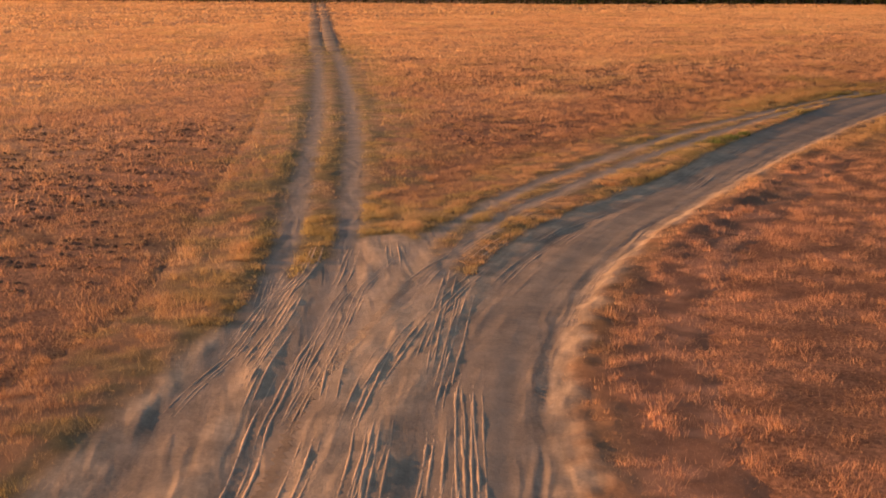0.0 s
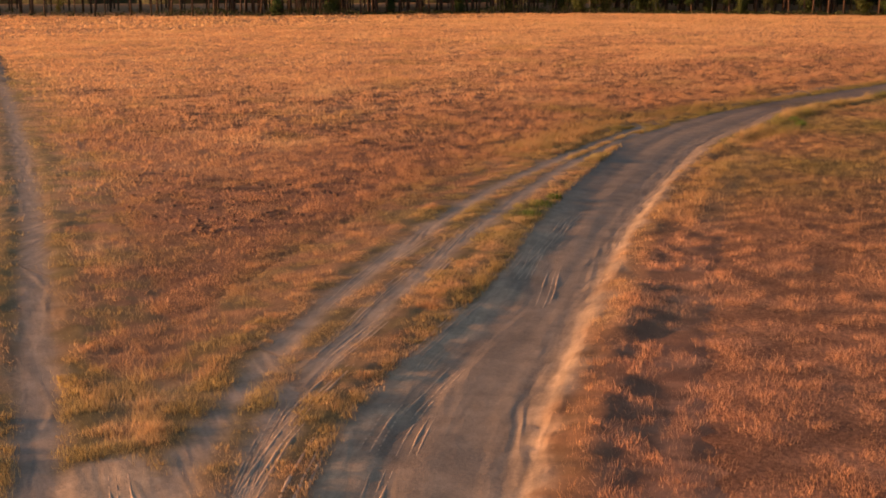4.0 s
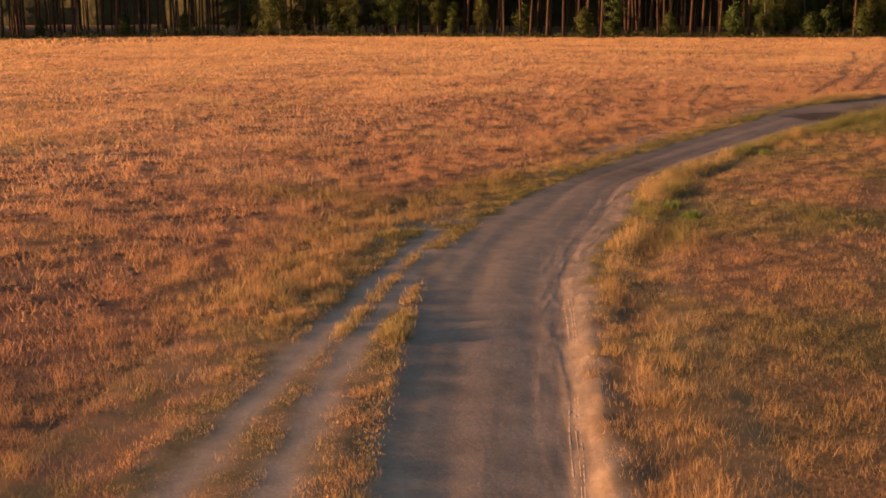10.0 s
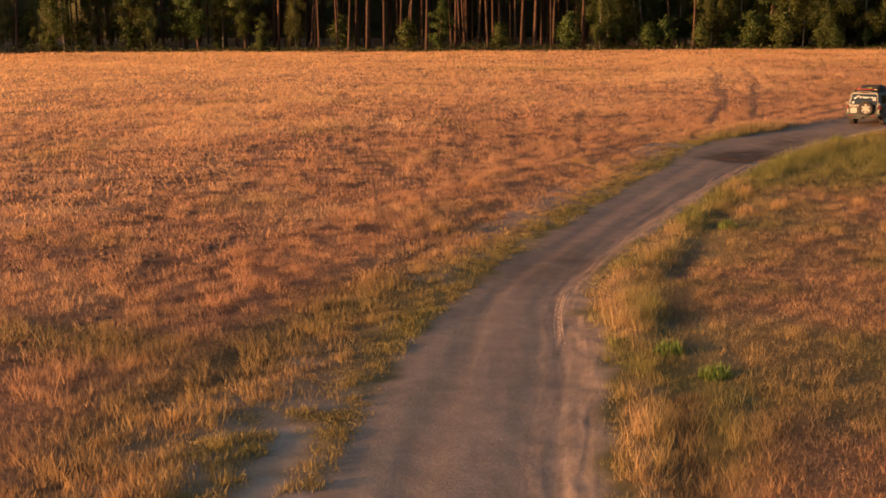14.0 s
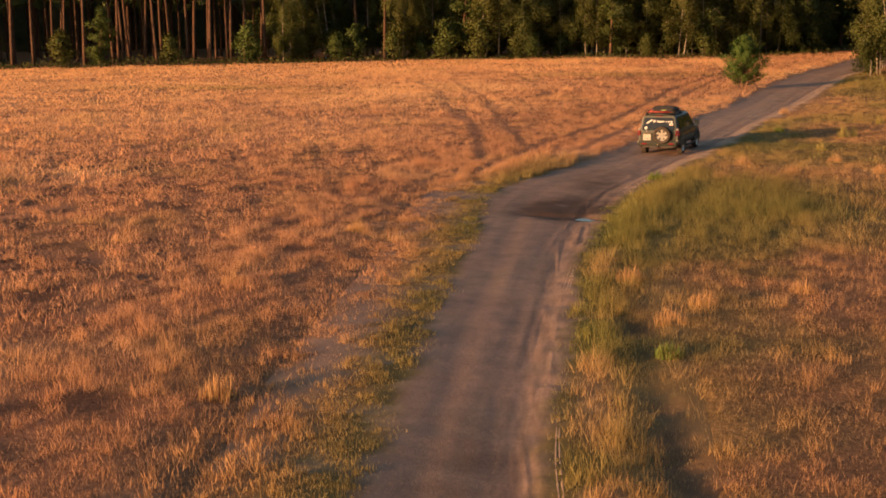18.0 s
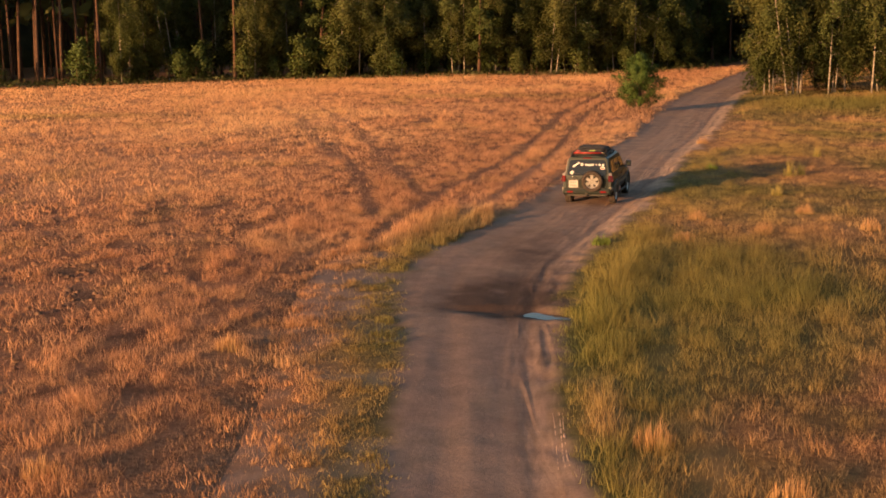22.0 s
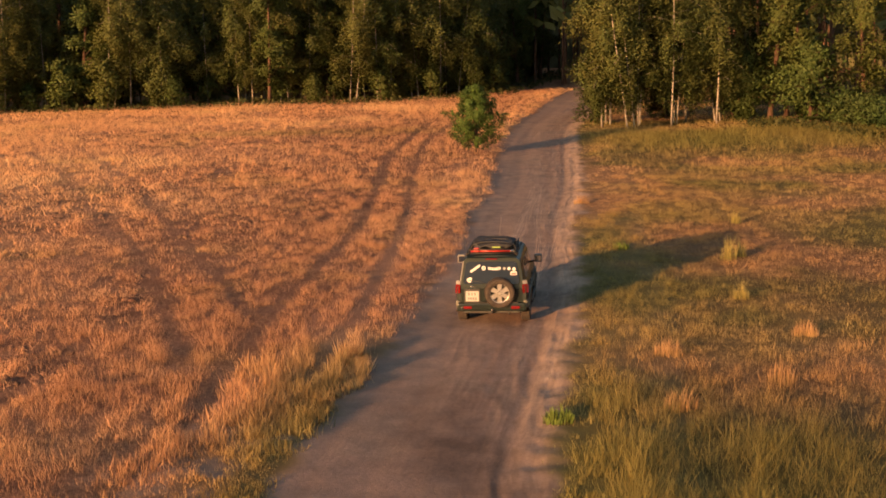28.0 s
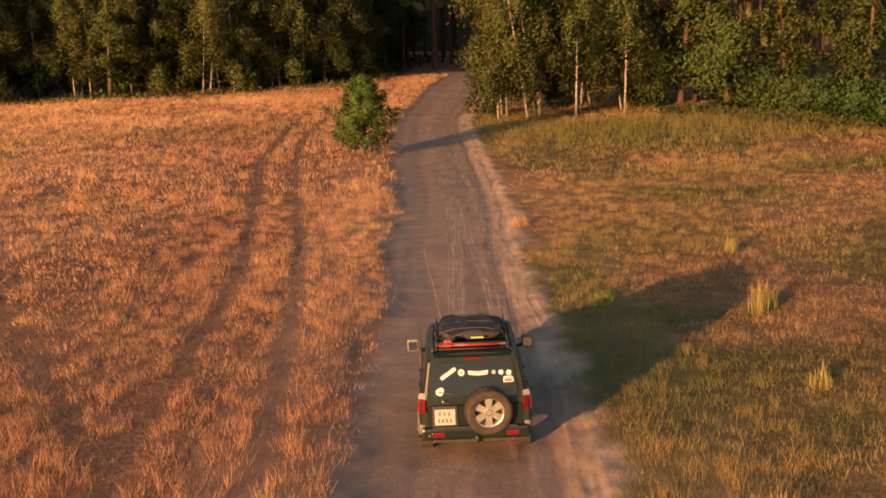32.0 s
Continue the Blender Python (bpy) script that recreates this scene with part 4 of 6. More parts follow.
birches = [tree("birch_tree", 11 + i, h, 0.058, BIRCH_BARK, BIRCH_LEAF, cf, reach, ln, 50, 0.11, 0.9, spread_xy=0.29, label=lab, stems=st)
           for i, (h, cf, reach, ln, st, lab) in enumerate(((13, 0.17, 2.6, 32, 1, "slender birch with white trunk and drooping green leaves"),
                                                            (15, 0.20, 2.8, 34, 1, "tall birch with pale trunk and hanging yellow-green leaves"),
                                                            (10, 0.08, 2.6, 30, 1, "young bushy birch with light green leaves"),
                                                            (14, 0.17, 2.6, 20, 2, "twin-stemmed birch with white bark and loose green crown")))]
broads = [tree("broadleaf_tree", 31 + i, h, 0.2, PINE_BARK, BROAD_LEAF, cf, reach, 38, 66, 0.145, 0.25, spread_xy=0.36, label=lab)
          for i, (h, cf, reach, lab) in enumerate(((11, 0.06, 3.0, "dense dark green broadleaf tree leafy to the ground"), (15, 0.15, 3.6, "large dark green oak at the wood's edge")))]
pines = [tree("pine_tree", 51 + i, h, 0.15, PINE_BARK, NEEDLE, cf, reach, 18, 16, 0.28, 0.0, spread_xy=0.5, label=lab)
         for i, (h, cf, reach, lab) in enumerate(((19, 0.55, 2.3, "tall straight pine with reddish bare trunk"), (17, 0.5, 2.2, "straight pine with dark bare trunk and high crown"), (21, 0.6, 2.5, "very tall pine with orange-brown bark")))]
r3 = random.Random(5)


def along_line(line, s):
    for a, b in zip(line, line[1:]):
        n = math.hypot(b[0] - a[0], b[1] - a[1])
        if s <= n:
            d = ((b[0] - a[0]) / n, (b[1] - a[1]) / n)
            return a[0] + d[0] * s, a[1] + d[1] * s, -d[1], d[0]
        s -= n
    return None


used = set()


def plant(kinds, x, y, size):
    ob = r3.choice(kinds)
    if ob.name in used:
        ob = copy_thing(ob, Matrix())
    used.add(ob.name)
    place(ob, x, y, r3.uniform(0, 360), size)
    ob["group"] = "trees of the wood's edge"


s = 0.0
while (hit := along_line(WOODS, s)) is not None:
    x, y, nx, ny = hit
    birchy = -96 < x < -72 or x > -33
    roll = r3.random()
    back = r3.uniform(0.5, 4.5)
    if x > -33:
        plant(birches if roll < 0.74 else broads if roll < 0.92 else pines, x + nx * back, y + ny * back, r3.uniform(0.75, 1.1))
        s += r3.uniform(1.9, 3.6)
    elif birchy:
        plant(broads if roll < 0.5 else birches, x + nx * back, y + ny * back, r3.uniform(0.7, 1.0))
        s += r3.uniform(2.2, 3.8)
    else:
        plant(pines if roll < 0.86 else birches if roll < 0.94 else broads[:1], x + nx * back, y + ny * back, r3.uniform(0.8, 1.1) if roll < 0.86 else r3.uniform(0.4, 0.7))
        s += r3.uniform(1.3, 2.6) if x > -150 else r3.uniform(3, 6)
s = 0.0
while (hit := along_line(WOODS, s)) is not None:
    x, y, nx, ny = hit
    if x > -130:
        plant(birches + broads + pines[:1] if x > -33 else pines, x + nx * r3.uniform(5, 10), y + ny * r3.uniform(5, 10), r3.uniform(0.85, 1.1))
    s += r3.uniform(1.7, 3.0) if x > -33 else r3.uniform(1.6, 3.0)
# saplings and shrubs between the trunks
sapling = tree("sapling", 91, 3.4, 0.04, PINE_BARK, BROAD_LEAF, 0.08, 1.3, 20, 22, 0.14, 0.1, spread_xy=0.3, label="young green broadleaf sapling under the taller trees")
s = 0.0
while (hit := along_line(WOODS, s)) is not None:
    x, y, nx, ny = hit
    if x > -140:
        d = r3.uniform(-0.3, 6)
        plant([sapling], x + nx * d, y + ny * d, r3.uniform(0.6, 1.3))
    s += r3.uniform(2.2, 4.0) if x > -33 else r3.uniform(5, 12)
# more young growth filling the edge
s = 0.0
while (hit := along_line(WOODS, s)) is not None:
    x, y, nx, ny = hit
    if -32 < x < 12:
        d = r3.uniform(1.5, 6.5)
        plant(birches + broads[:1], x + nx * d, y + ny * d, r3.uniform(0.65, 0.95))
    s += r3.uniform(2.6, 4.2)
# birches round the mouth of the wood
for x, y, k, size in ((11.0, 136.2, 3, 1.0), (13.6, 137.0, 0, 1.0), (15.8, 138.6, 1, 1.0), (18.0, 139.4, 3, 1.05), (20.4, 140.4, 0, 1.1), (22.8, 143.0, 3, 1.0), (24.6, 146.5, 2, 1.3), (18.0, 144.0, 2, 1.4), (13.0, 142.0, 2, 1.4)):
    plant([birches[k]], x, y, size)
# the birch clump and the wood on the far side of the road
for x, y, k, size in ((26.4, 100.9, 0, 0.95), (28.3, 99.7, 3, 1.0), (29.0, 100.5, 1, 0.95), (27.2, 102.9, 3, 1.1), (29.5, 102.1, 0, 1.05), (31.3, 100.0, 1, 0.9), (32.3, 101.9, 3, 0.95), (33.5, 103.3, 0, 1.0), (34.9, 100.9, 1, 0.95), (27.5, 104.3, 2, 1.1), (30.5, 106.2, 1, 1.0), (33.1, 106.9, 2, 1.1), (36.2, 103.6, 3, 1.0), (29.4, 112.0, 0, 1.0), (35.1, 108.3, 1, 1.1)):
    plant([birches[k]], x, y, size)
for x, y, k, size in ((45.2, 98.3, 1, 0.9), (40.2, 103.3, 1, 1.0), (47.3, 94.7, 1, 0.9), (41.5, 101.4, 1, 0.95), (42.7, 106.4, 1, 1.0), (46.0, 90.4, 1, 0.8), (38.6, 106.9, 1, 0.9)):
    plant([broads[k]], x, y, size)
for k in range(26):
    plant(pines, 37 + r3.uniform(0, 34), 124 + r3.uniform(0, 28) - 0.4 * k, r3.uniform(0.9, 1.1))
# a round low tree and the dark hedge on the meadow's far side
low_tree = tree("broadleaf_tree", 71, 5.6, 0.16, PINE_BARK, BROAD_LEAF, 0.03, 3.3, 46, 46, 0.15, 0.1, spread_xy=0.45, shape=0.45, label="round low broadleaf tree leafy down to the grass")
place(low_tree, 41.7, 99.8, 0, 1.0)
place(copy_thing(low_tree, Matrix()), 38.5, 103.8, 130, 0.85)
hedge = tree("hedge_bush", 81, 1.9, 0.05, PINE_BARK, HEDGE_LEAF, 0.05, 1.5, 26, 40, 0.11, 0.0, spread_xy=0.25, shape=0.3, label="dense dark green hedge bush about head high")
hedge["category"] = "bush"
for k in range(24):
    bush = hedge if k == 0 else copy_thing(hedge, Matrix())
    place(bush, 42.9 + 0.030 * k + (k % 2) * 1.7 + r3.uniform(-0.4, 0.4), 97.0 - 0.76 * k, r3.uniform(0, 360), r3.uniform(0.85, 1.12))
    bush["group"] = "hedge beside the meadow"
for k in range(14):
    plant(broads + birches, 52 + k * 3.2, 93 - k * 2.4 + r3.uniform(-3, 3), r3.uniform(0.7, 1.0))

# deep wood behind the edge: trunks and needle canopy, too many to count
def far_woods():
    r = np.random.default_rng(21)
    tv = []
    for line, span in ((WOODS, 2.6),):
        s = 0.0
        while (hit := along_line(line, s)) is not None:
            x, y, nx, ny = hit
            for row in range(5):
                d = 9 + row * 7 + r.uniform(0, 6)
                tv.append((x + nx * d + r.uniform(-1.5, 1.5), y + ny * d + r.uniform(-1.5, 1.5), r.uniform(0.12, 0.22), r.uniform(15, 20)))
            s += span if x > -150 else 5
    for k in range(90):
        tv.append((r.uniform(20, 62), r.uniform(158, 196), 0.18, 18))
    for k in range(120):
        tv.append((56 + r.uniform(0, 60), 78 + r.uniform(0, 110) + 8, 0.18, 18))
    tv = np.array(tv)
    a = np.arange(5) * 2 * np.pi / 5
    ring = np.stack([np.cos(a), np.sin(a)], 1)
    base = np.concatenate([np.c_[ring, np.zeros(5)], np.c_[ring * 0.4, np.ones(5)]])
    v = base[None] * np.stack([tv[:, 2], tv[:, 2], tv[:, 3]], 1)[:, None] + np.stack([tv[:, 0], tv[:, 1], swell(road_side(tv[:, 0], tv[:, 1])) - 0.1], 1)[:, None]
    q = np.array([[i, (i + 1) % 5, 5 + (i + 1) % 5, 5 + i] for i in range(5)])
    f = (q[None] + 10 * np.arange(len(tv))[:, None, None]).reshape(-1, 4)
    trunks = sheet("wood_trunks", v.reshape(-1, 3), f, PINE_BARK)
    tagged(trunks, "dark crowded pine trunks deep in the wood", "trees", kind="stuff")
    per = 46
    c = np.repeat(tv, per, axis=0)
    h = r.uniform(0.3, 1.0, len(c)) ** 0.8
    pos = np.stack([c[:, 0] + r.normal(0, 1.5, len(c)), c[:, 1] + r.normal(0, 1.5, len(c)), c[:, 3] * h], 1)
    u, w = r.normal(0, 0.55, (len(c), 3)), r.normal(0, 0.4, (len(c), 3))
    v = np.stack([pos - u, pos - w, pos + u, pos + w], 1).reshape(-1, 3)
    canopy = sheet("wood_canopy", v, np.arange(len(v)).reshape(-1, 4), NEEDLE, smooth=False)
    tagged(canopy, "dark needle canopy deep in the pine wood", "foliage", kind="stuff")
    # undergrowth along the wood's foot
    pts = []
    for line, lo, hi, dens in ((WOODS, -2.2, 6, 26), (((36.7, 97.6), (39.4, 94.9), (40.3, 88.3), (44.5, 80.7), (57.0, 60.8)), -1.0, 3.5, 60)):
        s = 0.0
        while (hit := along_line(line, s)) is not None:
            x, y, nx, ny = hit
            k = dens if x > -150 else dens // 3
            d = r.uniform(lo, hi, k)
            t = r.uniform(-0.6, 0.6, k)
            thick = value_noise(np.array([x]), np.array([y]), 7, 33)[0]
            hh = r.uniform(0.0, 1.0, k) * ((0.3 + 1.3 * max(0, thick - 0.35) * 2) * (1 if x < -33 else 0.5)) * (1.6 if line is not WOODS else 1)
            pts.append(np.stack([x + nx * d + ny * t, y + ny * d - nx * t, hh], 1))
            s += 1.1
    pts = np.repeat(np.concatenate(pts), 4, axis=0)
    pts += r.normal(0, 1, pts.shape) * np.array([0.3, 0.3, 0.12])
    pts[:, 2] = np.abs(pts[:, 2]) + 0.04 + swell(road_side(pts[:, 0], pts[:, 1]))
    n = len(pts)
    u, w = r.normal(0, 0.085, (n, 3)), r.normal(0, 0.07, (n, 3))
    v = np.stack([pts - u, pts - w, pts + u, pts + w], 1).reshape(-1, 3)
    under = sheet("undergrowth", v, np.arange(len(v)).reshape(-1, 4), UNDER, smooth=False)
    tagged(under, "low green brambles and shrubs along the wood's foot", "shrubs", kind="stuff")


def wood_wall():
    """The closed depth of the wood, far behind its edge: an uneven backdrop, dark for the shade there."""
    line = curve_points([(x, y, 0) for x, y in ((-500, -40), (-280, 60), (-150, 132), (-66, 160), (0, 182), (36, 208), (80, 198), (124, 144), (160, 76), (195, -14), (205, -120))], 4.0)
    up = np.linspace(-7, 21, 14)
    x, y, z = line[:, 0:1] + 0 * up, line[:, 1:2] + 0 * up, up + 0 * line[:, 0:1]
    k = np.arange(len(line))[:, None] * 4.0
    bulge = (value_noise(k + 0 * up, z, 7, 3) - 0.5) * 9
    z = z + (z > 18) * (value_noise(k + 0 * up, 0 * z, 6, 8) - 0.5) * 7
    i = np.arange(x.size).reshape(x.shape)
    f = np.stack([i[:-1, :-1], i[1:, :-1], i[1:, 1:], i[:-1, 1:]], -1).reshape(-1, 4)
    # the gloom under the trees is put into the wall's dark tones
    wall = noisy("wood_gloom", (0.03, 0.034, 0.018), (0.10, 0.10, 0.046), 2.5, 1.0, bump=0.4, bump_size=1.2)
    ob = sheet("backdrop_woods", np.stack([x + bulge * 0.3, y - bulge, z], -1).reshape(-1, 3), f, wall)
    tagged(ob, "backdrop wall coloured with the gloom of the pine wood's depth", "woods", kind="structure")


far_woods()
wood_wall()


# the young pine beside the road
def young_pine(x, y, height, name, label):
    root = new(name)
    r = random.Random(9)
    bm = bmesh.new()
    spine = [Vector((0.03 * math.sin(k), 0.03 * math.cos(k * 1.7), height * k / 6 - 0.1)) for k in range(7)]
    tube(bm, spine, [0.07 * (1 - k / 6.6) + 0.008 for k in range(7)], 7)
    part("trunk", bm, PINE_BARK, root, smooth=True)
    centres = []
    bm = bmesh.new()
    for k in range(64):
        f = 0.04 + 0.9 * k / 64
        a = k * 2.4 + r.uniform(-0.5, 0.5)
        out = (1.95 * (1 - f) ** 0.75 + 0.15) * r.uniform(0.5, 1.15)
        at = Vector((0, 0, height * f))
        end = at + Vector((math.cos(a) * out, math.sin(a) * out, 0.5 * out + 0.12))
        mid = at.lerp(end, 0.55) - Vector((0, 0, 0.10 * out))
        tube(bm, [at, mid, end], [0.022, 0.014, 0.006], 4)
        for w in (0.35, 0.5, 0.65, 0.8, 0.92, 1.0):
            centres.append((at.lerp(mid, w / 0.55) if w < 0.55 else mid.lerp(end, (w - 0.55) / 0.45)) + Vector((r.uniform(-0.06, 0.06), r.uniform(-0.06, 0.06), 0.03)))
    part("branches", bm, PINE_BARK, root)
    leaves("needles", centres, 0.11, 0.10, 0.05, 40, YOUNG_NEEDLE, root, "dense green needle tufts", 4, long=3.0)
    tagged(root, label, "tree")
    return place(root, x, y)


young_pine(14.2, 85.0, 3.9, "young_pine", "bushy young green pine beside the sandy road")

# ---- the off-road car: x to its right, y ahead, from the ground under the rear axle ----
PAINT = noisy("dark_green_paint", (0.005, 0.010, 0.010), (0.011, 0.018, 0.017), 0.5, 0.3)
PAINT.node_tree.nodes["Principled BSDF"].inputs["Specular IOR Level"].default_value = 0.3
DUSTY = noisy("dusty_grey_green_paint", (0.05, 0.055, 0.045), (0.12, 0.11, 0.085), 0.25, 0.55)
DARK_GLASS = noisy("tinted_glass", (0.006, 0.007, 0.008), (0.012, 0.013, 0.014), 0.8, 0.08)
RUBBER = noisy("tyre_rubber", (0.018, 0.016, 0.015), (0.06, 0.045, 0.035), 0.12, 0.9, bump=0.006, bump_size=0.03)
ALLOY = noisy("cast_alloy", (0.42, 0.41, 0.39), (0.62, 0.61, 0.58), 0.1, 0.35, metal=0.7)
CHROME = material("chrome", 0.15, 1.0, (0.75, 0.74, 0.72))[0]
BLACK = noisy("black_plastic", (0.012, 0.012, 0.012), (0.035, 0.032, 0.028), 0.2, 0.6)
RED_LENS = noisy("red_lens", (0.10, 0.004, 0.005), (0.17, 0.006, 0.007), 0.05, 0.15)
CLEAR_LENS = noisy("clear_lens", (0.17, 0.16, 0.15), (0.26, 0.25, 0.23), 0.05, 0.15)
WHITE_FILM = noisy("white_vinyl", (0.42, 0.42, 0.42), (0.55, 0.55, 0.54), 0.1, 0.5)
PLATE_FILM = noisy("dusty_plate", (0.27, 0.28, 0.27), (0.38, 0.39, 0.38), 0.1, 0.5)
GREY_FILM = noisy("grey_vinyl", (0.2, 0.2, 0.21), (0.3, 0.3, 0.31), 0.1, 0.5)
RED_FILM = noisy("red_vinyl", (0.5, 0.05, 0.04), (0.6, 0.09, 0.07), 0.1, 0.5)
RED_STEEL = noisy("red_painted_steel", (0.20, 0.014, 0.012), (0.36, 0.03, 0.022), 0.1, 0.4)
CLOTH = noisy("black_bag_cloth", (0.010, 0.010, 0.011), (0.03, 0.03, 0.032), 0.08, 0.75, bump=0.02, bump_size=0.15)
MIRROR_SHELL = noisy("grey_mirror_shell", (0.10, 0.10, 0.10), (0.16, 0.155, 0.15), 0.1, 0.5)
MIRROR_GLASS = material("mirror_glass", 0.08, 1.0, (0.5, 0.5, 0.5))[0]
LIME = noisy("lime_strap", (0.22, 0.34, 0.06), (0.34, 0.46, 0.11), 0.05, 0.6)


def box(name, mat, parent, at, size, bevel=0.0, turn=(0, 0, 0), label=""):
    bm = bmesh.new()
    bmesh.ops.create_cube(bm, size=1, matrix=Matrix.Diagonal((*size, 1)))
    if bevel:
        bmesh.ops.bevel(bm, geom=bm.edges[:], offset=bevel, segments=2, affect="EDGES", profile=0.6)
    bmesh.ops.transform(bm, matrix=pose(*at, *turn), verts=bm.verts[:])
    return part(name, bm, mat, parent, label, smooth=False)


def disc(name, mat, parent, at, axis, radius, depth, sides=24, label="", bevel=0.0):
    bm = bmesh.new()
    bmesh.ops.create_cone(bm, cap_ends=True, segments=sides, radius1=radius, radius2=radius, depth=depth)
    if bevel:
        bmesh.ops.bevel(bm, geom=[e for e in bm.edges if abs(e.verts[0].co.z - e.verts[1].co.z) < 1e-6], offset=bevel, segments=2, affect="EDGES")
    q = Vector(axis).to_track_quat("Z", "Y").to_matrix().to_4x4()
    bmesh.ops.transform(bm, matrix=Matrix.Translation(at) @ q, verts=bm.verts[:])
    return part(name, bm, mat, parent, label)


def rod(name, mat, parent, points, radius, sides=8, label=""):
    bm = bmesh.new()
    tube(bm, [Vector(p) for p in points], [radius] * len(points), sides)
    return part(name, bm, mat, parent, label, smooth=True)


def slab(name, mat, parent, corners, thick, label="", rounding=0.0):
    """A thin plate over plan corners given in order; the outward side is their right-hand normal."""
    bm = bmesh.new()
    vs = [Vector(c) for c in corners]
    normal = (vs[1] - vs[0]).cross(vs[2] - vs[0]).normalized()
    if rounding:
        soft = []
        for i, v in enumerate(vs):
            a, b = vs[i - 1] - v, vs[(i + 1) % len(vs)] - v
            ra, rb = min(rounding, a.length * 0.45), min(rounding, b.length * 0.45)
            p, q = v + a.normalized() * ra, v + b.normalized() * rb
            for t in (0, 0.33, 0.67, 1):
                soft.append(p * (1 - t) ** 2 + v * 2 * t * (1 - t) + q * t * t)
        vs = soft
    front = [bm.verts.new(v + normal * thick) for v in vs]
    back = [bm.verts.new(v) for v in vs]
    bm.faces.new(front)
    bm.faces.new(back[::-1])
    for i in range(len(vs)):
        j = (i + 1) % len(vs)
        bm.faces.new((front[j], front[i], back[i], back[j]))
    return part(name, bm, mat, parent, label)


def car_body():
    """The painted shell, lofted through sections from tail to nose."""
    full = [(0.76, 0.40), (0.90, 0.50), (0.935, 0.66), (0.94, 0.88), (0.93, 1.04), (0.895, 1.12), (0.875, 1.18), (0.79, 1.60), (0.745, 1.74), (0.64, 1.815), (0.35, 1.845), (0.0, 1.855)]
    def cut(points, belt, top, narrow=1.0):
        """The same section with all above the belt pressed down to a bonnet of the given height."""
        return [(x * narrow, z if z < belt else belt + (top - belt) * (z - belt) / (1.855 - belt)) for x, z in points]
    hood_x = [(0.76, 0.40), (0.90, 0.50), (0.935, 0.66), (0.94, 0.88), (0.92, 0.98), (0.88, 1.04), (0.84, 1.07), (0.74, 1.10), (0.66, 1.12), (0.5, 1.135), (0.28, 1.145), (0, 1.15)]
    stations = []
    def lean(sec, y0, low, rate):
        return [(x, y0 + max(0, z - low) * rate, z) for x, z in sec]
    stations.append(lean([(x * 0.955, z) for x, z in full], -0.90, 1.02, 0.27))
    stations.append(lean([(x * 0.985, z) for x, z in full], -0.82, 1.02, 0.27))
    stations.append(lean(full, -0.62, 1.02, 0.24))
    stations.append(lean(full, 0.45, 1.1, 0.0))
    stations.append(lean(full, 1.35, 1.1, 0.0))
    stations.append(lean(full, 2.42, 1.08, -1.05))
    stations.append(lean(hood_x, 2.47, 5, 0))
    stations.append(lean([(x, z - 0.03) for x, z in hood_x], 3.05, 5, 0))
    stations.append(lean([(x * 0.95, z - 0.08 if z > 0.7 else z) for x, z in hood_x], 3.46, 5, 0))
    stations.append(lean([(x * 0.84, z - 0.13 if z > 0.7 else z) for x, z in hood_x], 3.60, 5, 0))
    bm = bmesh.new()
    rings = []
    for st in stations:
        ring = [bm.verts.new(p) for p in st] + [bm.verts.new((-x, y, z)) for x, y, z in st[-2::-1]]
        rings.append(ring)
    for a, b in zip(rings, rings[1:]):
        for k in range(len(a)):
            j = (k + 1) % len(a)
            bm.faces.new((a[k], b[k], b[j], a[j]))
    bm.faces.new(rings[0])
    bm.faces.new(rings[-1][::-1])
    for f in bm.faces:
        f.smooth = len(f.verts) == 4
    bm.normal_update()
    for e in bm.edges:
        if len(e.link_faces) == 2 and e.calc_face_angle() > 0.6:
            e.smooth = False
    return bm


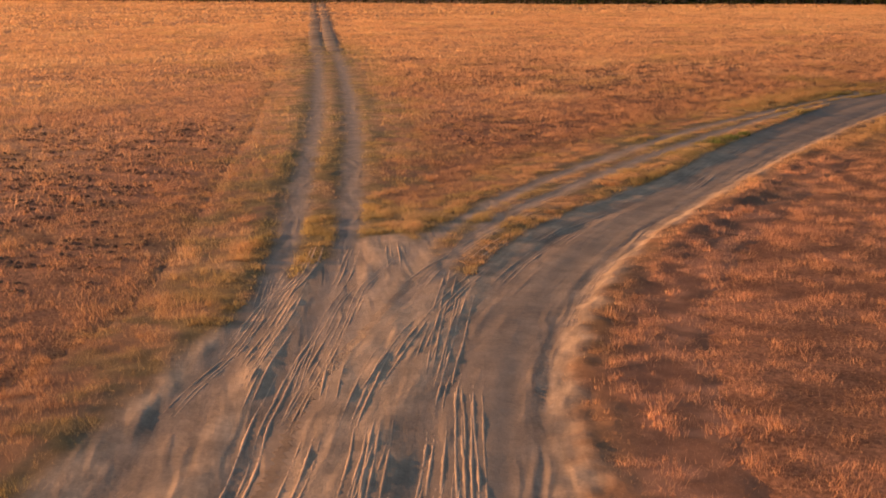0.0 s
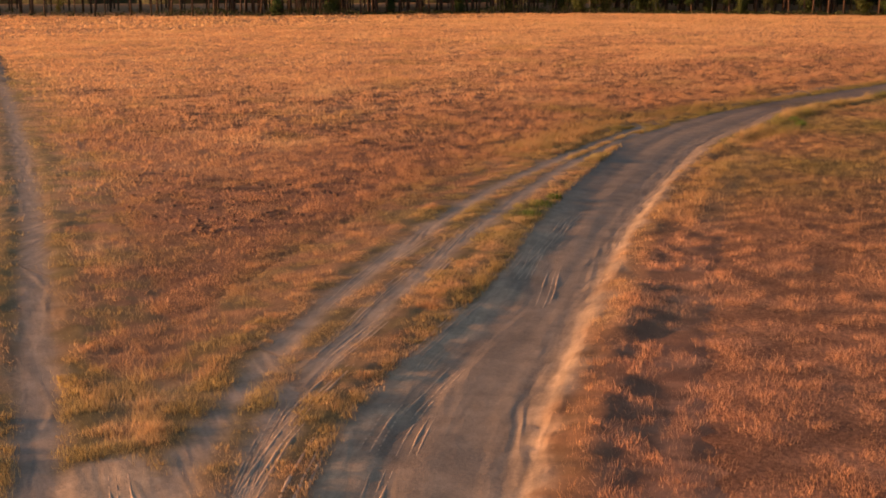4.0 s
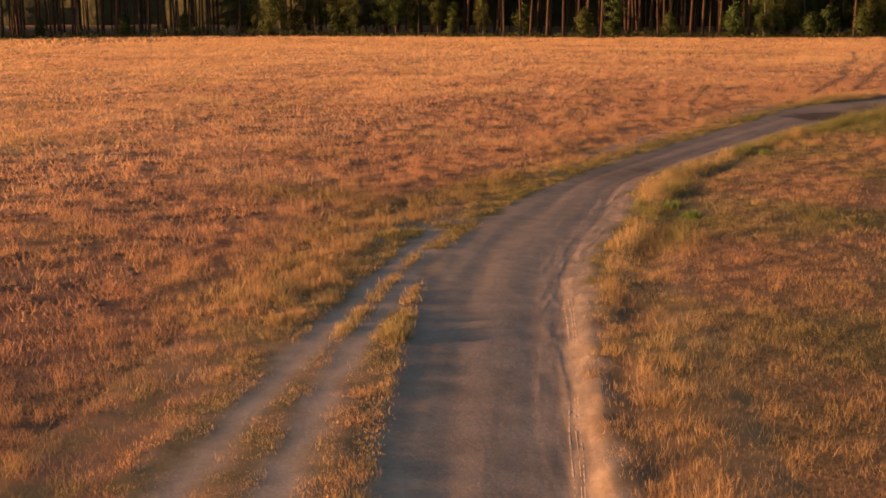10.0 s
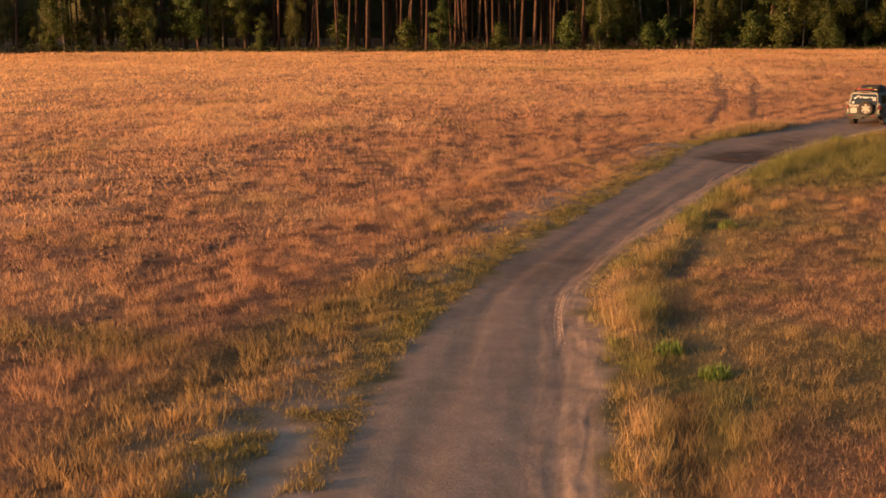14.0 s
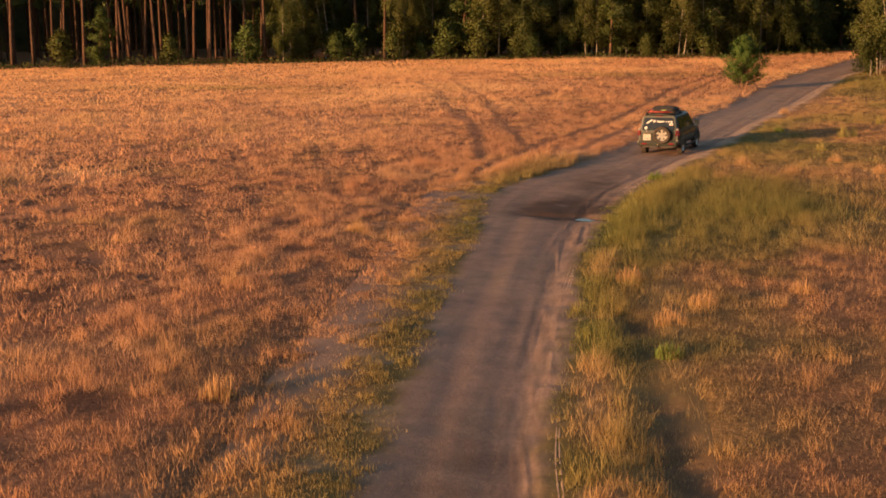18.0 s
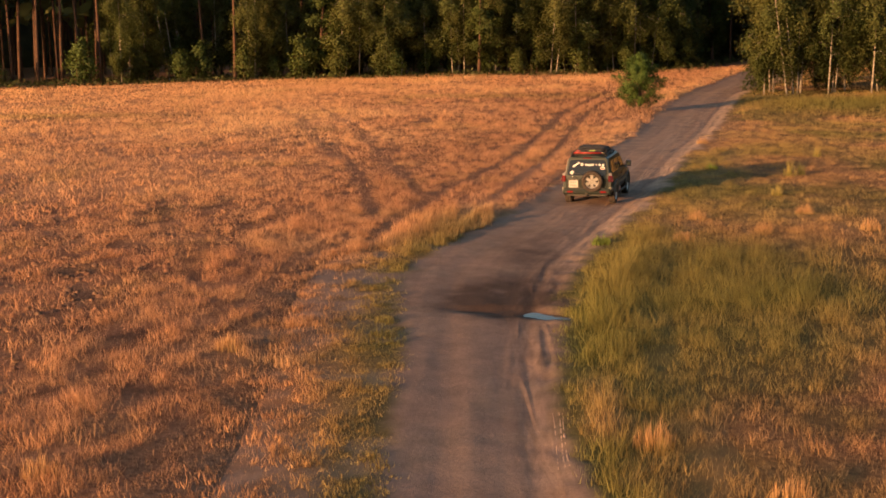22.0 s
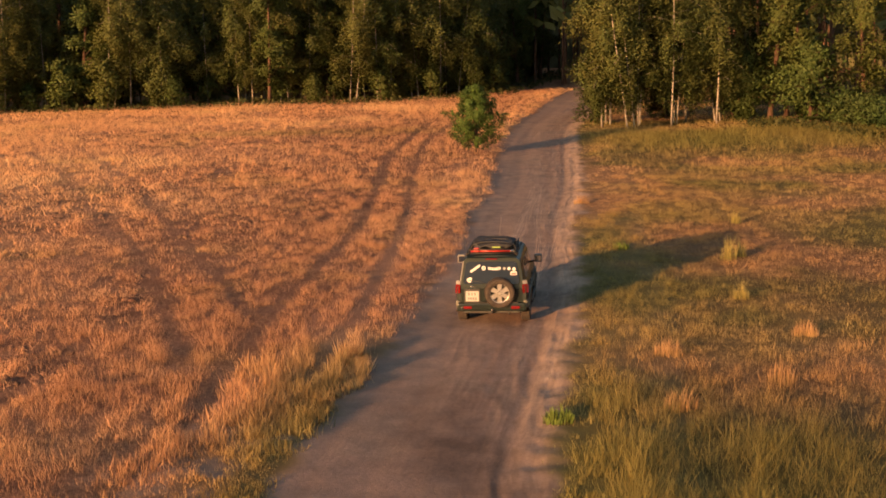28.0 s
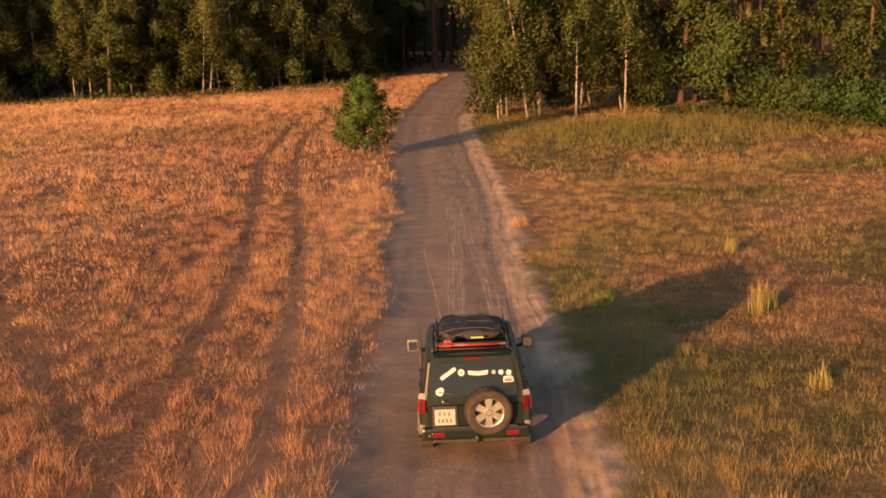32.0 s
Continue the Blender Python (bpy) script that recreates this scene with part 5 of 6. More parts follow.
def wheel(name, parent, at, side, label=""):
    """A wheel with its axle along x; side says which way the rim faces."""
    root = new(name)
    root.parent = parent
    prof = [(0.25, -0.10), (0.33, -0.125), (0.37, -0.115), (0.385, -0.08), (0.385, 0.08), (0.37, 0.115), (0.33, 0.125), (0.25, 0.10)]
    n = 36
    bm = bmesh.new()
    rings = [[bm.verts.new((px, math.cos(a) * r, math.sin(a) * r)) for r, px in prof] for a in (2 * math.pi * k / n for k in range(n))]
    for k in range(n):
        for j in range(len(prof)):
            i = (j + 1) % len(prof)
            bm.faces.new((rings[k][j], rings[(k + 1) % n][j], rings[(k + 1) % n][i], rings[k][i]))
    for k in range(n):
        a = 2 * math.pi * (k + 0.5) / n
        for px in (-0.075, 0.0, 0.075):
            bmesh.ops.create_cube(bm, size=1, matrix=Matrix.Rotation(a, 4, "X") @ Matrix.Translation((px, 0, 0.388)) @ Matrix.Diagonal((0.055, 0.03, 0.008, 1)))
    tyre = part("tyre", bm, RUBBER, root)
    bm = bmesh.new()
    lip = [(0.255, -0.10), (0.262, 0.095), (0.25, 0.10), (0.235, 0.06), (0.225, -0.09)]
    rings = [[bm.verts.new((px * side, math.cos(a) * r, math.sin(a) * r)) for r, px in lip] for a in (2 * math.pi * k / n for k in range(n))]
    for k in range(n):
        for j in range(len(lip)):
            i = (j + 1) % len(lip)
            bm.faces.new((rings[k][j], rings[(k + 1) % n][j], rings[(k + 1) % n][i], rings[k][i]))
    rim = part("rim", bm, ALLOY, root, "silver alloy rim", smooth=True)
    for k in range(6):
        bm = bmesh.new()
        m = Matrix.Rotation(2 * math.pi * k / 6, 4, "X")
        pts = [(0.055, 0.045), (0.055, -0.045), (0.235, -0.062), (0.235, 0.062)]
        fr = [bm.verts.new(m @ Vector((0.072 * side, w, r))) for r, w in pts]
        bk = [bm.verts.new(m @ Vector((0.03 * side, w, r))) for r, w in pts]
        bm.faces.new(fr if side < 0 else fr[::-1])
        bm.faces.new(bk[::-1] if side < 0 else bk)
        for i in range(4):
            j = (i + 1) % 4
            bm.faces.new((fr[i], fr[j], bk[j], bk[i]))
        bmesh.ops.recalc_face_normals(bm, faces=bm.faces[:])
        part("spoke", bm, ALLOY, root)
    disc("hub", ALLOY, root, (0.06 * side, 0, 0), (side, 0, 0), 0.075, 0.05, 18, bevel=0.01)
    for k in range(6):
        a = 2 * math.pi * (k + 0.5) / 6
        disc("wheel_nut", BLACK, root, (0.082 * side, 0.052 * math.cos(a), 0.052 * math.sin(a)), (side, 0, 0), 0.012, 0.02, 6)
    disc("brake_drum", BLACK, root, (-0.03 * side, 0, 0), (side, 0, 0), 0.225, 0.04, 24)
    root.matrix_basis = pose(*at)
    return tagged(root, label) if label else root


def build_car():
    car = new("off_road_car")
    body = part("body", car_body(), PAINT, car)
    # tail plane: y of the tailgate at height z
    ty = lambda z: -0.90 + max(0, z - 1.02) * 0.27
    def tail(points):
        return [(x, ty(z), z) for x, z in points]
    slab("tailgate", PAINT, car, tail([(-0.79, 1.02), (-0.79, 0.52), (0.79, 0.52), (0.79, 1.02)][::1]), 0.022, "dark green side-hinged tailgate", 0.05)
    rear = slab("rear_window", DARK_GLASS, car, [(x, ty(z) - 0.004, z) for x, z in ((-0.74, 1.14), (0.74, 1.14), (0.655, 1.70), (-0.655, 1.70))], 0.012, "large tinted rear window with stickers", 0.09)
    def on_glass(name, mat, pts, label="", rounding=0.0):
        return slab(name, mat, rear, [(x, ty(z) - 0.0165, z) for x, z in pts], 0.003, label, rounding)
    def ring_pts(cx, cz, r, n=14):
        return [(cx + r * math.cos(2 * math.pi * k / n), cz + r * math.sin(2 * math.pi * k / n)) for k in range(n)]
    def bar(cx, cz, lx, lz, a):
        c, s_ = math.cos(radians(a)), math.sin(radians(a))
        return [(cx + u * c - v * s_, cz + u * s_ + v * c) for u, v in ((-lx / 2, -lz / 2), (lx / 2, -lz / 2), (lx / 2, lz / 2), (-lx / 2, lz / 2))]
    on_glass("sticker", WHITE_FILM, bar(-0.42, 1.53, 0.30, 0.06, 33), "white slanted strip sticker", 0.02)
    on_glass("sticker", WHITE_FILM, ring_pts(-0.20, 1.54, 0.055), "round white sticker")
    on_glass("sticker", GREY_FILM, [(x, z) for x, z in ring_pts(-0.20, 1.54, 0.03)], "grey disc on a round sticker").location.y = -0.003
    on_glass("sticker", WHITE_FILM, [(-0.08, 1.50), (0.08, 1.485), (0.24, 1.50), (0.25, 1.57), (0.08, 1.55), (-0.09, 1.57)], "white arched lettering sticker", 0.015)
    for k in range(6):
        b = on_glass("sticker", GREY_FILM, bar(-0.03 + 0.045 * k, 1.528, 0.024, 0.03, 0))
        b.location.y = -0.003
    on_glass("sticker", GREY_FILM, ring_pts(0.34, 1.53, 0.036), "small grey round sticker")
    on_glass("sticker", WHITE_FILM, ring_pts(0.46, 1.525, 0.042, 9), "small white sticker")
    on_glass("sticker", WHITE_FILM, ring_pts(0.59, 1.515, 0.045), "round white sticker")
    on_glass("sticker", WHITE_FILM, [(0.49, 1.36), (0.67, 1.36), (0.655, 1.46), (0.50, 1.46)], "red and white square sticker", 0.03)
    red = on_glass("sticker", RED_FILM, [(0.515, 1.375), (0.645, 1.375), (0.635, 1.42), (0.525, 1.42)], "red field of a square sticker", 0.01)
    red.location.y = -0.003
    on_glass("sticker", WHITE_FILM, [(-0.63, 1.20), (-0.55, 1.17), (-0.51, 1.22), (-0.50, 1.29), (-0.55, 1.32), (-0.60, 1.29), (-0.645, 1.27)], "white splash sticker", 0.02)
    rod("rear_wiper", BLACK, car, [(-0.10, -0.885, 1.13), (-0.30, -0.872, 1.20), (-0.60, -0.862, 1.24)], 0.009)
    slab("tailgate_spoiler", PAINT, car, [(-0.66, -0.715, 1.79), (0.66, -0.715, 1.79), (0.62, -0.60, 1.842), (-0.62, -0.60, 1.842)], 0.02, "", 0.05)
    box("brake_lamp", RED_LENS, car, (0, -0.735, 1.775), (0.30, 0.03, 0.03), 0.006)
    for s in (-1, 1):
        # left strip paler than the right: the sun on that edge, by colour
        slab("pillar_trim", MIRROR_SHELL if s < 0 else PAINT, car, [(s * a, ty(z) - 0.003, z) for a, z in (((0.80, 1.12), (0.84, 1.12), (0.745, 1.72), (0.715, 1.72)) if s > 0 else ((0.84, 1.12), (0.80, 1.12), (0.715, 1.72), (0.745, 1.72)))], 0.008, "narrow edge strip of the rear pillar, paler on the left")
        lamp = new("tail_lamp")
        lamp.parent = car
        for nm, mat, z0, z1 in (("reverse_lens", CLEAR_LENS, 1.13, 1.22), ("stop_lens", RED_LENS, 0.90, 1.125)):
            slab(nm, mat, lamp, [(s * x, y, z) for x, y, z in ((0.81, -0.905 + max(0, z0 - 1.02) * .27, z0), (0.925, -0.83, z0), (0.905, -0.80, z1), (0.80, -0.905 + max(0, z1 - 1.02) * .27, z1))][:: s], 0.03, "", 0.02)
        slab("lamp_side", RED_LENS, lamp, [(s * 0.94, y, z) for y, z in ((-0.86, 0.90), (-0.66, 0.90), (-0.66, 1.0), (-0.80, 1.12))][:: s], 0.012, "", 0.02)
    # spare wheel, a little to the right of the middle
    disc("spare_carrier", BLACK, car, (0.20, -0.96, 0.93), (0, 1, 0), 0.12, 0.12, 16)
    spare = wheel("spare_wheel", car, (0, 0, 0), 1, "spare wheel with bare silver alloy rim")
    spare.matrix_basis = pose(0.22, -1.06, 0.95, 0, 0, -90) @ pose(0, 0, 0, 0, 4, 8)
    # number plate with its holder
    plate = box("plate_holder", BLACK, car, (-0.50, -0.925, 0.84), (0.42, 0.03, 0.36), 0.01)
    box("number_plate", PLATE_FILM, plate, (-0.50, -0.943, 0.83), (0.34, 0.008, 0.27), 0.003, label="white two-line number plate")
    for x, z in ((-0.585, 0.89), (-0.505, 0.89), (-0.43, 0.89), (-0.60, 0.77), (-0.535, 0.77), (-0.47, 0.77), (-0.405, 0.77)):
        box("plate_mark", MIRROR_SHELL, plate, (x, -0.9485, z), (0.04, 0.003, 0.075), 0.0)
    box("badge", CHROME, plate, (-0.50, -0.945, 1.005), (0.24, 0.006, 0.02))
    box("badge", CHROME, car, (-0.52, -0.925, 1.085), (0.05, 0.012, 0.04), 0.008)
    box("badge", CHROME, car, (-0.45, -0.925, 1.07), (0.09, 0.006, 0.014))
    box("tailgate_handle", PAINT, car, (-0.47, -0.93, 0.625), (0.14, 0.02, 0.03), 0.008)
    # bumpers
    bump = box("rear_bumper", PAINT, car, (0, -0.86, 0.55), (1.80, 0.30, 0.22), 0.05, label="dark green rear bumper with lamps")
    for s in (-1, 1):
        box("bumper_corner", DUSTY, bump, (s * 0.88, -0.72, 0.62), (0.12, 0.42, 0.20), 0.045)
        box("fog_lamp", RED_LENS, bump, (s * 0.62, -1.005, 0.545), (0.22, 0.03, 0.075), 0.012)
        box("reflector", CLEAR_LENS, bump, (s * 0.775, -0.995, 0.54), (0.06, 0.03, 0.06), 0.01)
    box("bumper_step", BLACK, bump, (0, -0.93, 0.67), (1.4, 0.20, 0.02), 0.006)
    box("skirt", BLACK, bump, (0, -0.84, 0.42), (1.45, 0.16, 0.10), 0.02)
    hitch = rod("tow_hitch", BLACK, car, [(0.02, -0.75, 0.42), (0.02, -1.0, 0.40), (0.02, -1.06, 0.44)], 0.025)
    disc("tow_ball", CHROME, hitch, (0.02, -1.06, 0.49), (0, 0, 1), 0.03, 0.06, 14, bevel=0.012)
    rod("exhaust", BLACK, car, [(0.45, 0.2, 0.36), (0.45, -0.8, 0.34)], 0.03, 10)
    box("front_bumper", PAINT, car, (0, 3.58, 0.55), (1.76, 0.24, 0.30), 0.07)
    box("grille", BLACK, car, (0, 3.60, 0.86), (0.95, 0.05, 0.16), 0.02)
    for s in (-1, 1):
        box("headlamp", CLEAR_LENS, car, (s * 0.64, 3.545, 0.88), (0.28, 0.10, 0.17), 0.03)
    # windows of the sides, the windscreen and the door lines
    for s in (-1, 1):
        def flank(name, mat, pts, thick, label="", rounding=0.0):
            def px(z):
                return 0.878 - max(0, z - 1.17) * 0.198 if z > 1.12 else 0.941
            return slab(name, mat, car, [(s * px(z), y, z) for y, z in pts][:: s], thick, label, rounding)
        flank("side_window", DARK_GLASS, [(-0.50, 1.19), (0.22, 1.19), (0.16, 1.62), (-0.40, 1.62)], 0.006, "tinted side window", 0.06)
        flank("side_window", DARK_GLASS, [(0.32, 1.19), (1.12, 1.19), (1.08, 1.62), (0.27, 1.62)], 0.006, "tinted side window", 0.05)
        flank("side_window", DARK_GLASS, [(1.22, 1.19), (2.18, 1.19), (1.80, 1.58), (1.18, 1.62)], 0.006, "tinted side window", 0.05)
        flank("side_moulding", DUSTY, [(-0.45, 0.68), (2.3, 0.68), (2.3, 0.80), (-0.45, 0.80)], 0.018, "grey-green side moulding", 0.03)
        for y in (0.27, 1.17, 2.30):
            flank("door_seam", BLACK, [(y - 0.006, 0.52), (y + 0.006, 0.52), (y + 0.006, 1.10), (y - 0.006, 1.10)], 0.003)
        for y in (0.42, 1.32):
            box("door_handle", PAINT, car, (s * 0.955, y, 1.0), (0.035, 0.18, 0.035), 0.012)
        step_ = rod("side_step", BLACK, car, [(s * 0.92, 0.55, 0.40), (s * 0.96, 0.65, 0.36), (s * 0.96, 2.2, 0.36), (s * 0.92, 2.3, 0.40)], 0.04, 10)
        for ya in (0.0, 2.78):
            slab("wheel_well", BLACK, car, [(s * 0.943, ya + 0.455 * math.cos(a), max(0.41, 0.40 + 0.455 * math.sin(a))) for a in (math.pi * k / 14 for k in range(15))][:: s], 0.004)
            rod("fender_flare", DUSTY, car, [(s * 0.945, ya + 0.475 * math.cos(a), 0.40 + 0.475 * math.sin(a)) for a in (math.pi * (k / 14 * 1.1 - 0.05) for k in range(15))], 0.034, 8, "dusty flared wheel arch")
            wheel("wheel", car, (s * 0.835, ya, 0.385), s)
        # mirrors
        mirror = new("door_mirror")
        mirror.parent = car
        rod("mirror_arm", BLACK, mirror, [(s * 0.88, 2.12, 1.17), (s * 1.0, 2.10, 1.20)], 0.03)
        box("mirror_shell", MIRROR_SHELL, mirror, (s * 1.08, 2.12, 1.27), (0.21, 0.12, 0.24), 0.035)
        slab("mirror_glass", MIRROR_GLASS, mirror, [(x, 2.062, z) for x, z in ((s * 1.08 - 0.08, 1.18), (s * 1.08 + 0.08, 1.18), (s * 1.08 + 0.08, 1.34), (s * 1.08 - 0.08, 1.34))], 0.003, "", 0.02)
        rail = rod("roof_rail", BLACK, car, [(s * 0.66, -0.50, 1.83), (s * 0.665, -0.42, 1.89), (s * 0.665, 1.15, 1.89), (s * 0.66, 1.25, 1.83)], 0.022)
        for y in (-0.42, 0.4, 1.15):
            box("rail_foot", BLACK, rail, (s * 0.662, y, 1.855), (0.05, 0.09, 0.07), 0.012)
    ws = [(-0.80, 2.38, 1.14), (0.80, 2.38, 1.14), (0.70, 1.72, 1.72), (-0.70, 1.72, 1.72)]
    slab("windscreen", DARK_GLASS, car, ws[::-1], 0.012, "tinted windscreen", 0.06)
    rod("antenna", BLACK, car, [(-0.90, 2.2, 1.1), (-0.98, 2.1, 1.9)], 0.006, 5)
    # roof rack with its load
    rack = new("roof_rack")
    rack.parent = car
    rack.location = (0, -0.13, -0.06)
    for s in (-1, 1):
        rod("rack_side", BLACK, rack, [(s * 0.60, -0.45, 1.95), (s * 0.60, 1.35, 1.95)], 0.02)
        rod("rack_side", BLACK, rack, [(s * 0.60, -0.42, 2.05), (s * 0.60, 1.35, 2.05)], 0.014)
        for y in (-0.40, 0.05, 0.5, 0.95, 1.33):
            rod("rack_post", BLACK, rack, [(s * 0.60, y, 1.95), (s * 0.60, y, 2.05)], 0.012, 6)
        for y in (-0.2, 0.9):
            box("rack_foot", BLACK, rack, (s * 0.63, y, 1.92), (0.06, 0.07, 0.09), 0.01)
    for k in range(9):
        rod("rack_bar", BLACK, rack, [(-0.60, -0.42 + 0.22 * k, 1.95), (0.60, -0.42 + 0.22 * k, 1.95)], 0.014, 6)
    rod("rack_bar", BLACK, rack, [(-0.60, -0.44, 2.05), (0.60, -0.44, 2.05)], 0.014, 6)
    jack = rod("jack_bar", RED_STEEL, rack, [(-0.56, -0.36, 2.0), (0.52, -0.36, 2.0)], 0.026, 8, "red lifting jack lashed across the rack")
    box("jack_head", RED_STEEL, jack, (-0.40, -0.36, 2.04), (0.14, 0.12, 0.12), 0.02)
    box("jack_foot", CHROME, jack, (0.53, -0.36, 2.0), (0.10, 0.07, 0.05), 0.01)
    rod("spade_shaft", RED_STEEL, rack, [(-0.50, -0.22, 1.99), (0.48, -0.28, 1.99)], 0.018, 8)
    box("lime_strap", LIME, rack, (0.10, -0.12, 2.06), (0.22, 0.05, 0.03), 0.008)
    # soft bag
    bm = bmesh.new()
    bmesh.ops.create_cube(bm, size=1)
    bmesh.ops.subdivide_edges(bm, edges=bm.edges[:], cuts=9, use_grid_fill=True)
    for v in bm.verts:
        p = v.co.copy()
        q = Vector((abs(p.x * 2) ** 1, abs(p.y * 2), abs(p.z * 2)))
        l = (q.x**5 + q.y**5 + q.z**5) ** 0.2
        p = p / max(l, 1e-6) * max(q)
        lump = 0.11 * noise.noise(Vector((p.x * 5, p.y * 6, p.z * 4)))
        v.co = Vector((p.x * 1.10, 0.60 + p.y * 1.22, 2.055 + p.z * 0.19 * (1 - 0.35 * max(0, -p.y)) + lump * 0.8))
    bag = part("cargo_bag", bm, CLOTH, rack, "lumpy black cargo bag", smooth=True)
    for y in (0.15, 0.62, 1.05):
        rod("bag_strap", BLACK, bag, [(-0.58, y, 1.98), (-0.53, y, 2.09), (-0.3, y, 2.15), (0, y, 2.165), (0.3, y, 2.15), (0.53, y, 2.09), (0.58, y, 1.98)], 0.014, 6)
    car.matrix_basis = pose(7.29, 43.40, -0.112, 0, -1.0, -15.4)
    return tagged(car, "dark green off-road car with loaded roof rack and rear spare wheel", "car")


build_car()

# ---- grass: blades in tufts, thick near the road and coarser further off ----
def tufts(x, y, gap, side, blades, width, tall, reach, r, bend=0.75):
    """Blades of the tufts at plan places: vertices (three each) and colours."""
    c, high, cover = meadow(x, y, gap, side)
    c = mix(c, UMBER * 1.4, 0.6 * step(0.1, -0.12, rut_gap(x, y)))
    high = high * np.where(rut_gap(x, y) < 0.05, 0.15, 1.0)
    keep = r.random(len(x)) < cover
    x, y, c, high, gap, side = x[keep], y[keep], c[keep], high[keep], gap[keep], side[keep]
    n = len(x)
    k = n * blades
    i = np.repeat(np.arange(n), blades)
    a = r.uniform(0, 2 * np.pi, k)
    h = high[i] * r.uniform(0.45, 1.15, k) * tall
    lean = r.uniform(0.1, bend, k) * h
    bx, by = x[i] + r.normal(0, reach, k), y[i] + r.normal(0, reach, k)
    tx, ty = bx + np.cos(a) * lean, by + np.sin(a) * lean
    w = width * r.uniform(0.6, 1.4, k) / 2
    b = r.uniform(0, np.pi, k)
    ox, oy = np.cos(b) * w, np.sin(b) * w
    z0 = lift(x, y, gap, side)[i] - 0.02
    v = np.stack([np.stack([bx - ox, by - oy, z0], 1), np.stack([bx + ox, by + oy, z0], 1), np.stack([tx, ty, z0 + 0.02 + h], 1)], 1)
    # blades of a tuft are shaded together, as a rounded mass
    out = np.stack([bx - x[i], by - y[i], np.full(k, 0.15 * reach)], 1) / reach + r.normal(0, 0.6, (k, 3)) * np.array([1, 1, 0.5])
    out /= np.linalg.norm(out, axis=1)[:, None]
    back = (np.cross(v[:, 1] - v[:, 0], v[:, 2] - v[:, 0]) * out).sum(1) < 0
    v[back] = v[back][:, [1, 0, 2]]
    tip = c[i] * r.uniform(0.88, 1.12, k)[:, None]
    foot = mix(tip, OLIVE * 0.8, np.full(k, 0.3))
    return v.reshape(-1, 3), np.stack([foot, foot, tip], 1).reshape(-1, 3), np.repeat(out, 3, axis=0)


def scatter(lo, hi, per_m2, r, box):
    n = int((box[1] - box[0]) * (box[3] - box[2]) * per_m2)
    x, y = r.uniform(box[0], box[1], n), r.uniform(box[2], box[3], n)
    side = road_side(x, y)
    ok = (np.abs(side) >= lo) & (np.abs(side) < hi)
    x, y, side = x[ok], y[ok], side[ok]
    gap = sand_gap(x, y)
    ok = gap > -0.3
    return x[ok], y[ok], gap[ok], side[ok]


def wood_side(x, y):
    """Keeps grass out of the wood: true on the open side of its edge."""
    wx, wy = np.array([p[0] for p in WOODS]), np.array([p[1] for p in WOODS])
    return y < np.interp(x, wx, wy) + 3.0


blades_v, blades_c, blades_n = [], [], []
# the short turf of the verge
x, y, gap, side = scatter(0, 7, 105, rng, (-5, 10, -24, 40))
ok = (side > 0) & (gap + rng.uniform(-1.6, 1.6, len(gap)) < 1.9)
v, c, n = tufts(x[ok], y[ok], gap[ok], side[ok], 8, 0.017, 1.1, 0.07, rng)
blades_v.append(v)
blades_c.append(c)
blades_n.append(n)
# low grass of the strips between the ruts and along the right of the road
for lo, hi, per, box_, reach_to in ((0, 9, 110, (0, 37, -64, -10), 0.9), (0, 6, 30, (3, 44, -68, 38), 1.7)):
    x, y, gap, side = scatter(lo, hi, per, rng, box_)
    ok = (gap > 0.0) & (gap < reach_to) & ((side > 0) == (reach_to < 1))
    v, c, n = tufts(x[ok], y[ok], gap[ok] + (0.3 if reach_to < 1 else 0.15), side[ok], 8, 0.015 if reach_to < 1 else 0.012, 0.5 if reach_to < 1 else 1.0, 0.07, rng)
    blades_v.append(v)
    blades_c.append(c)
    blades_n.append(n)
for lo, hi, per, blades, width, tall, reach, bend, box_ in ((0, 9, 20, 20, 0.0075, 0.74, 0.12, 1.0, (-12, 60, -88, 72)), (9, 17, 12, 13, 0.012, 0.78, 0.14, 1.2, (-18, 62, -88, 77)),
                                                      (0, 17, 9, 8, 0.020, 0.9, 0.16, 1.2, (0, 62, 72, 150)), (17, 42, 7.5, 8, 0.026, 0.85, 0.2, 1.5, (-50, 66, -88, 138)), (42, 110, 3.2, 8, 0.06, 0.7, 0.4, 2.2, (-120, 20, -84, 140)), (110, 470, 0.5, 8, 0.2, 0.9, 0.8, 3.0, (-360, 0, -110, 130))):
    x, y, gap, side = scatter(lo, hi, per, rng, box_)
    ok = wood_side(x, y)
    v, c, n = tufts(x[ok], y[ok], gap[ok], side[ok], blades, width, tall, reach, rng, bend)
    blades_v.append(v)
    blades_c.append(c)
    blades_n.append(n)
gv, gcol = np.concatenate(blades_v), np.concatenate(blades_c)
grass = sheet("meadow_grass", gv, np.arange(len(gv)).reshape(-1, 3), GRASS, gcol, smooth=True, normals=np.concatenate(blades_n))
tagged(grass, "parched orange and straw grass with green patches", "grass", kind="stuff")

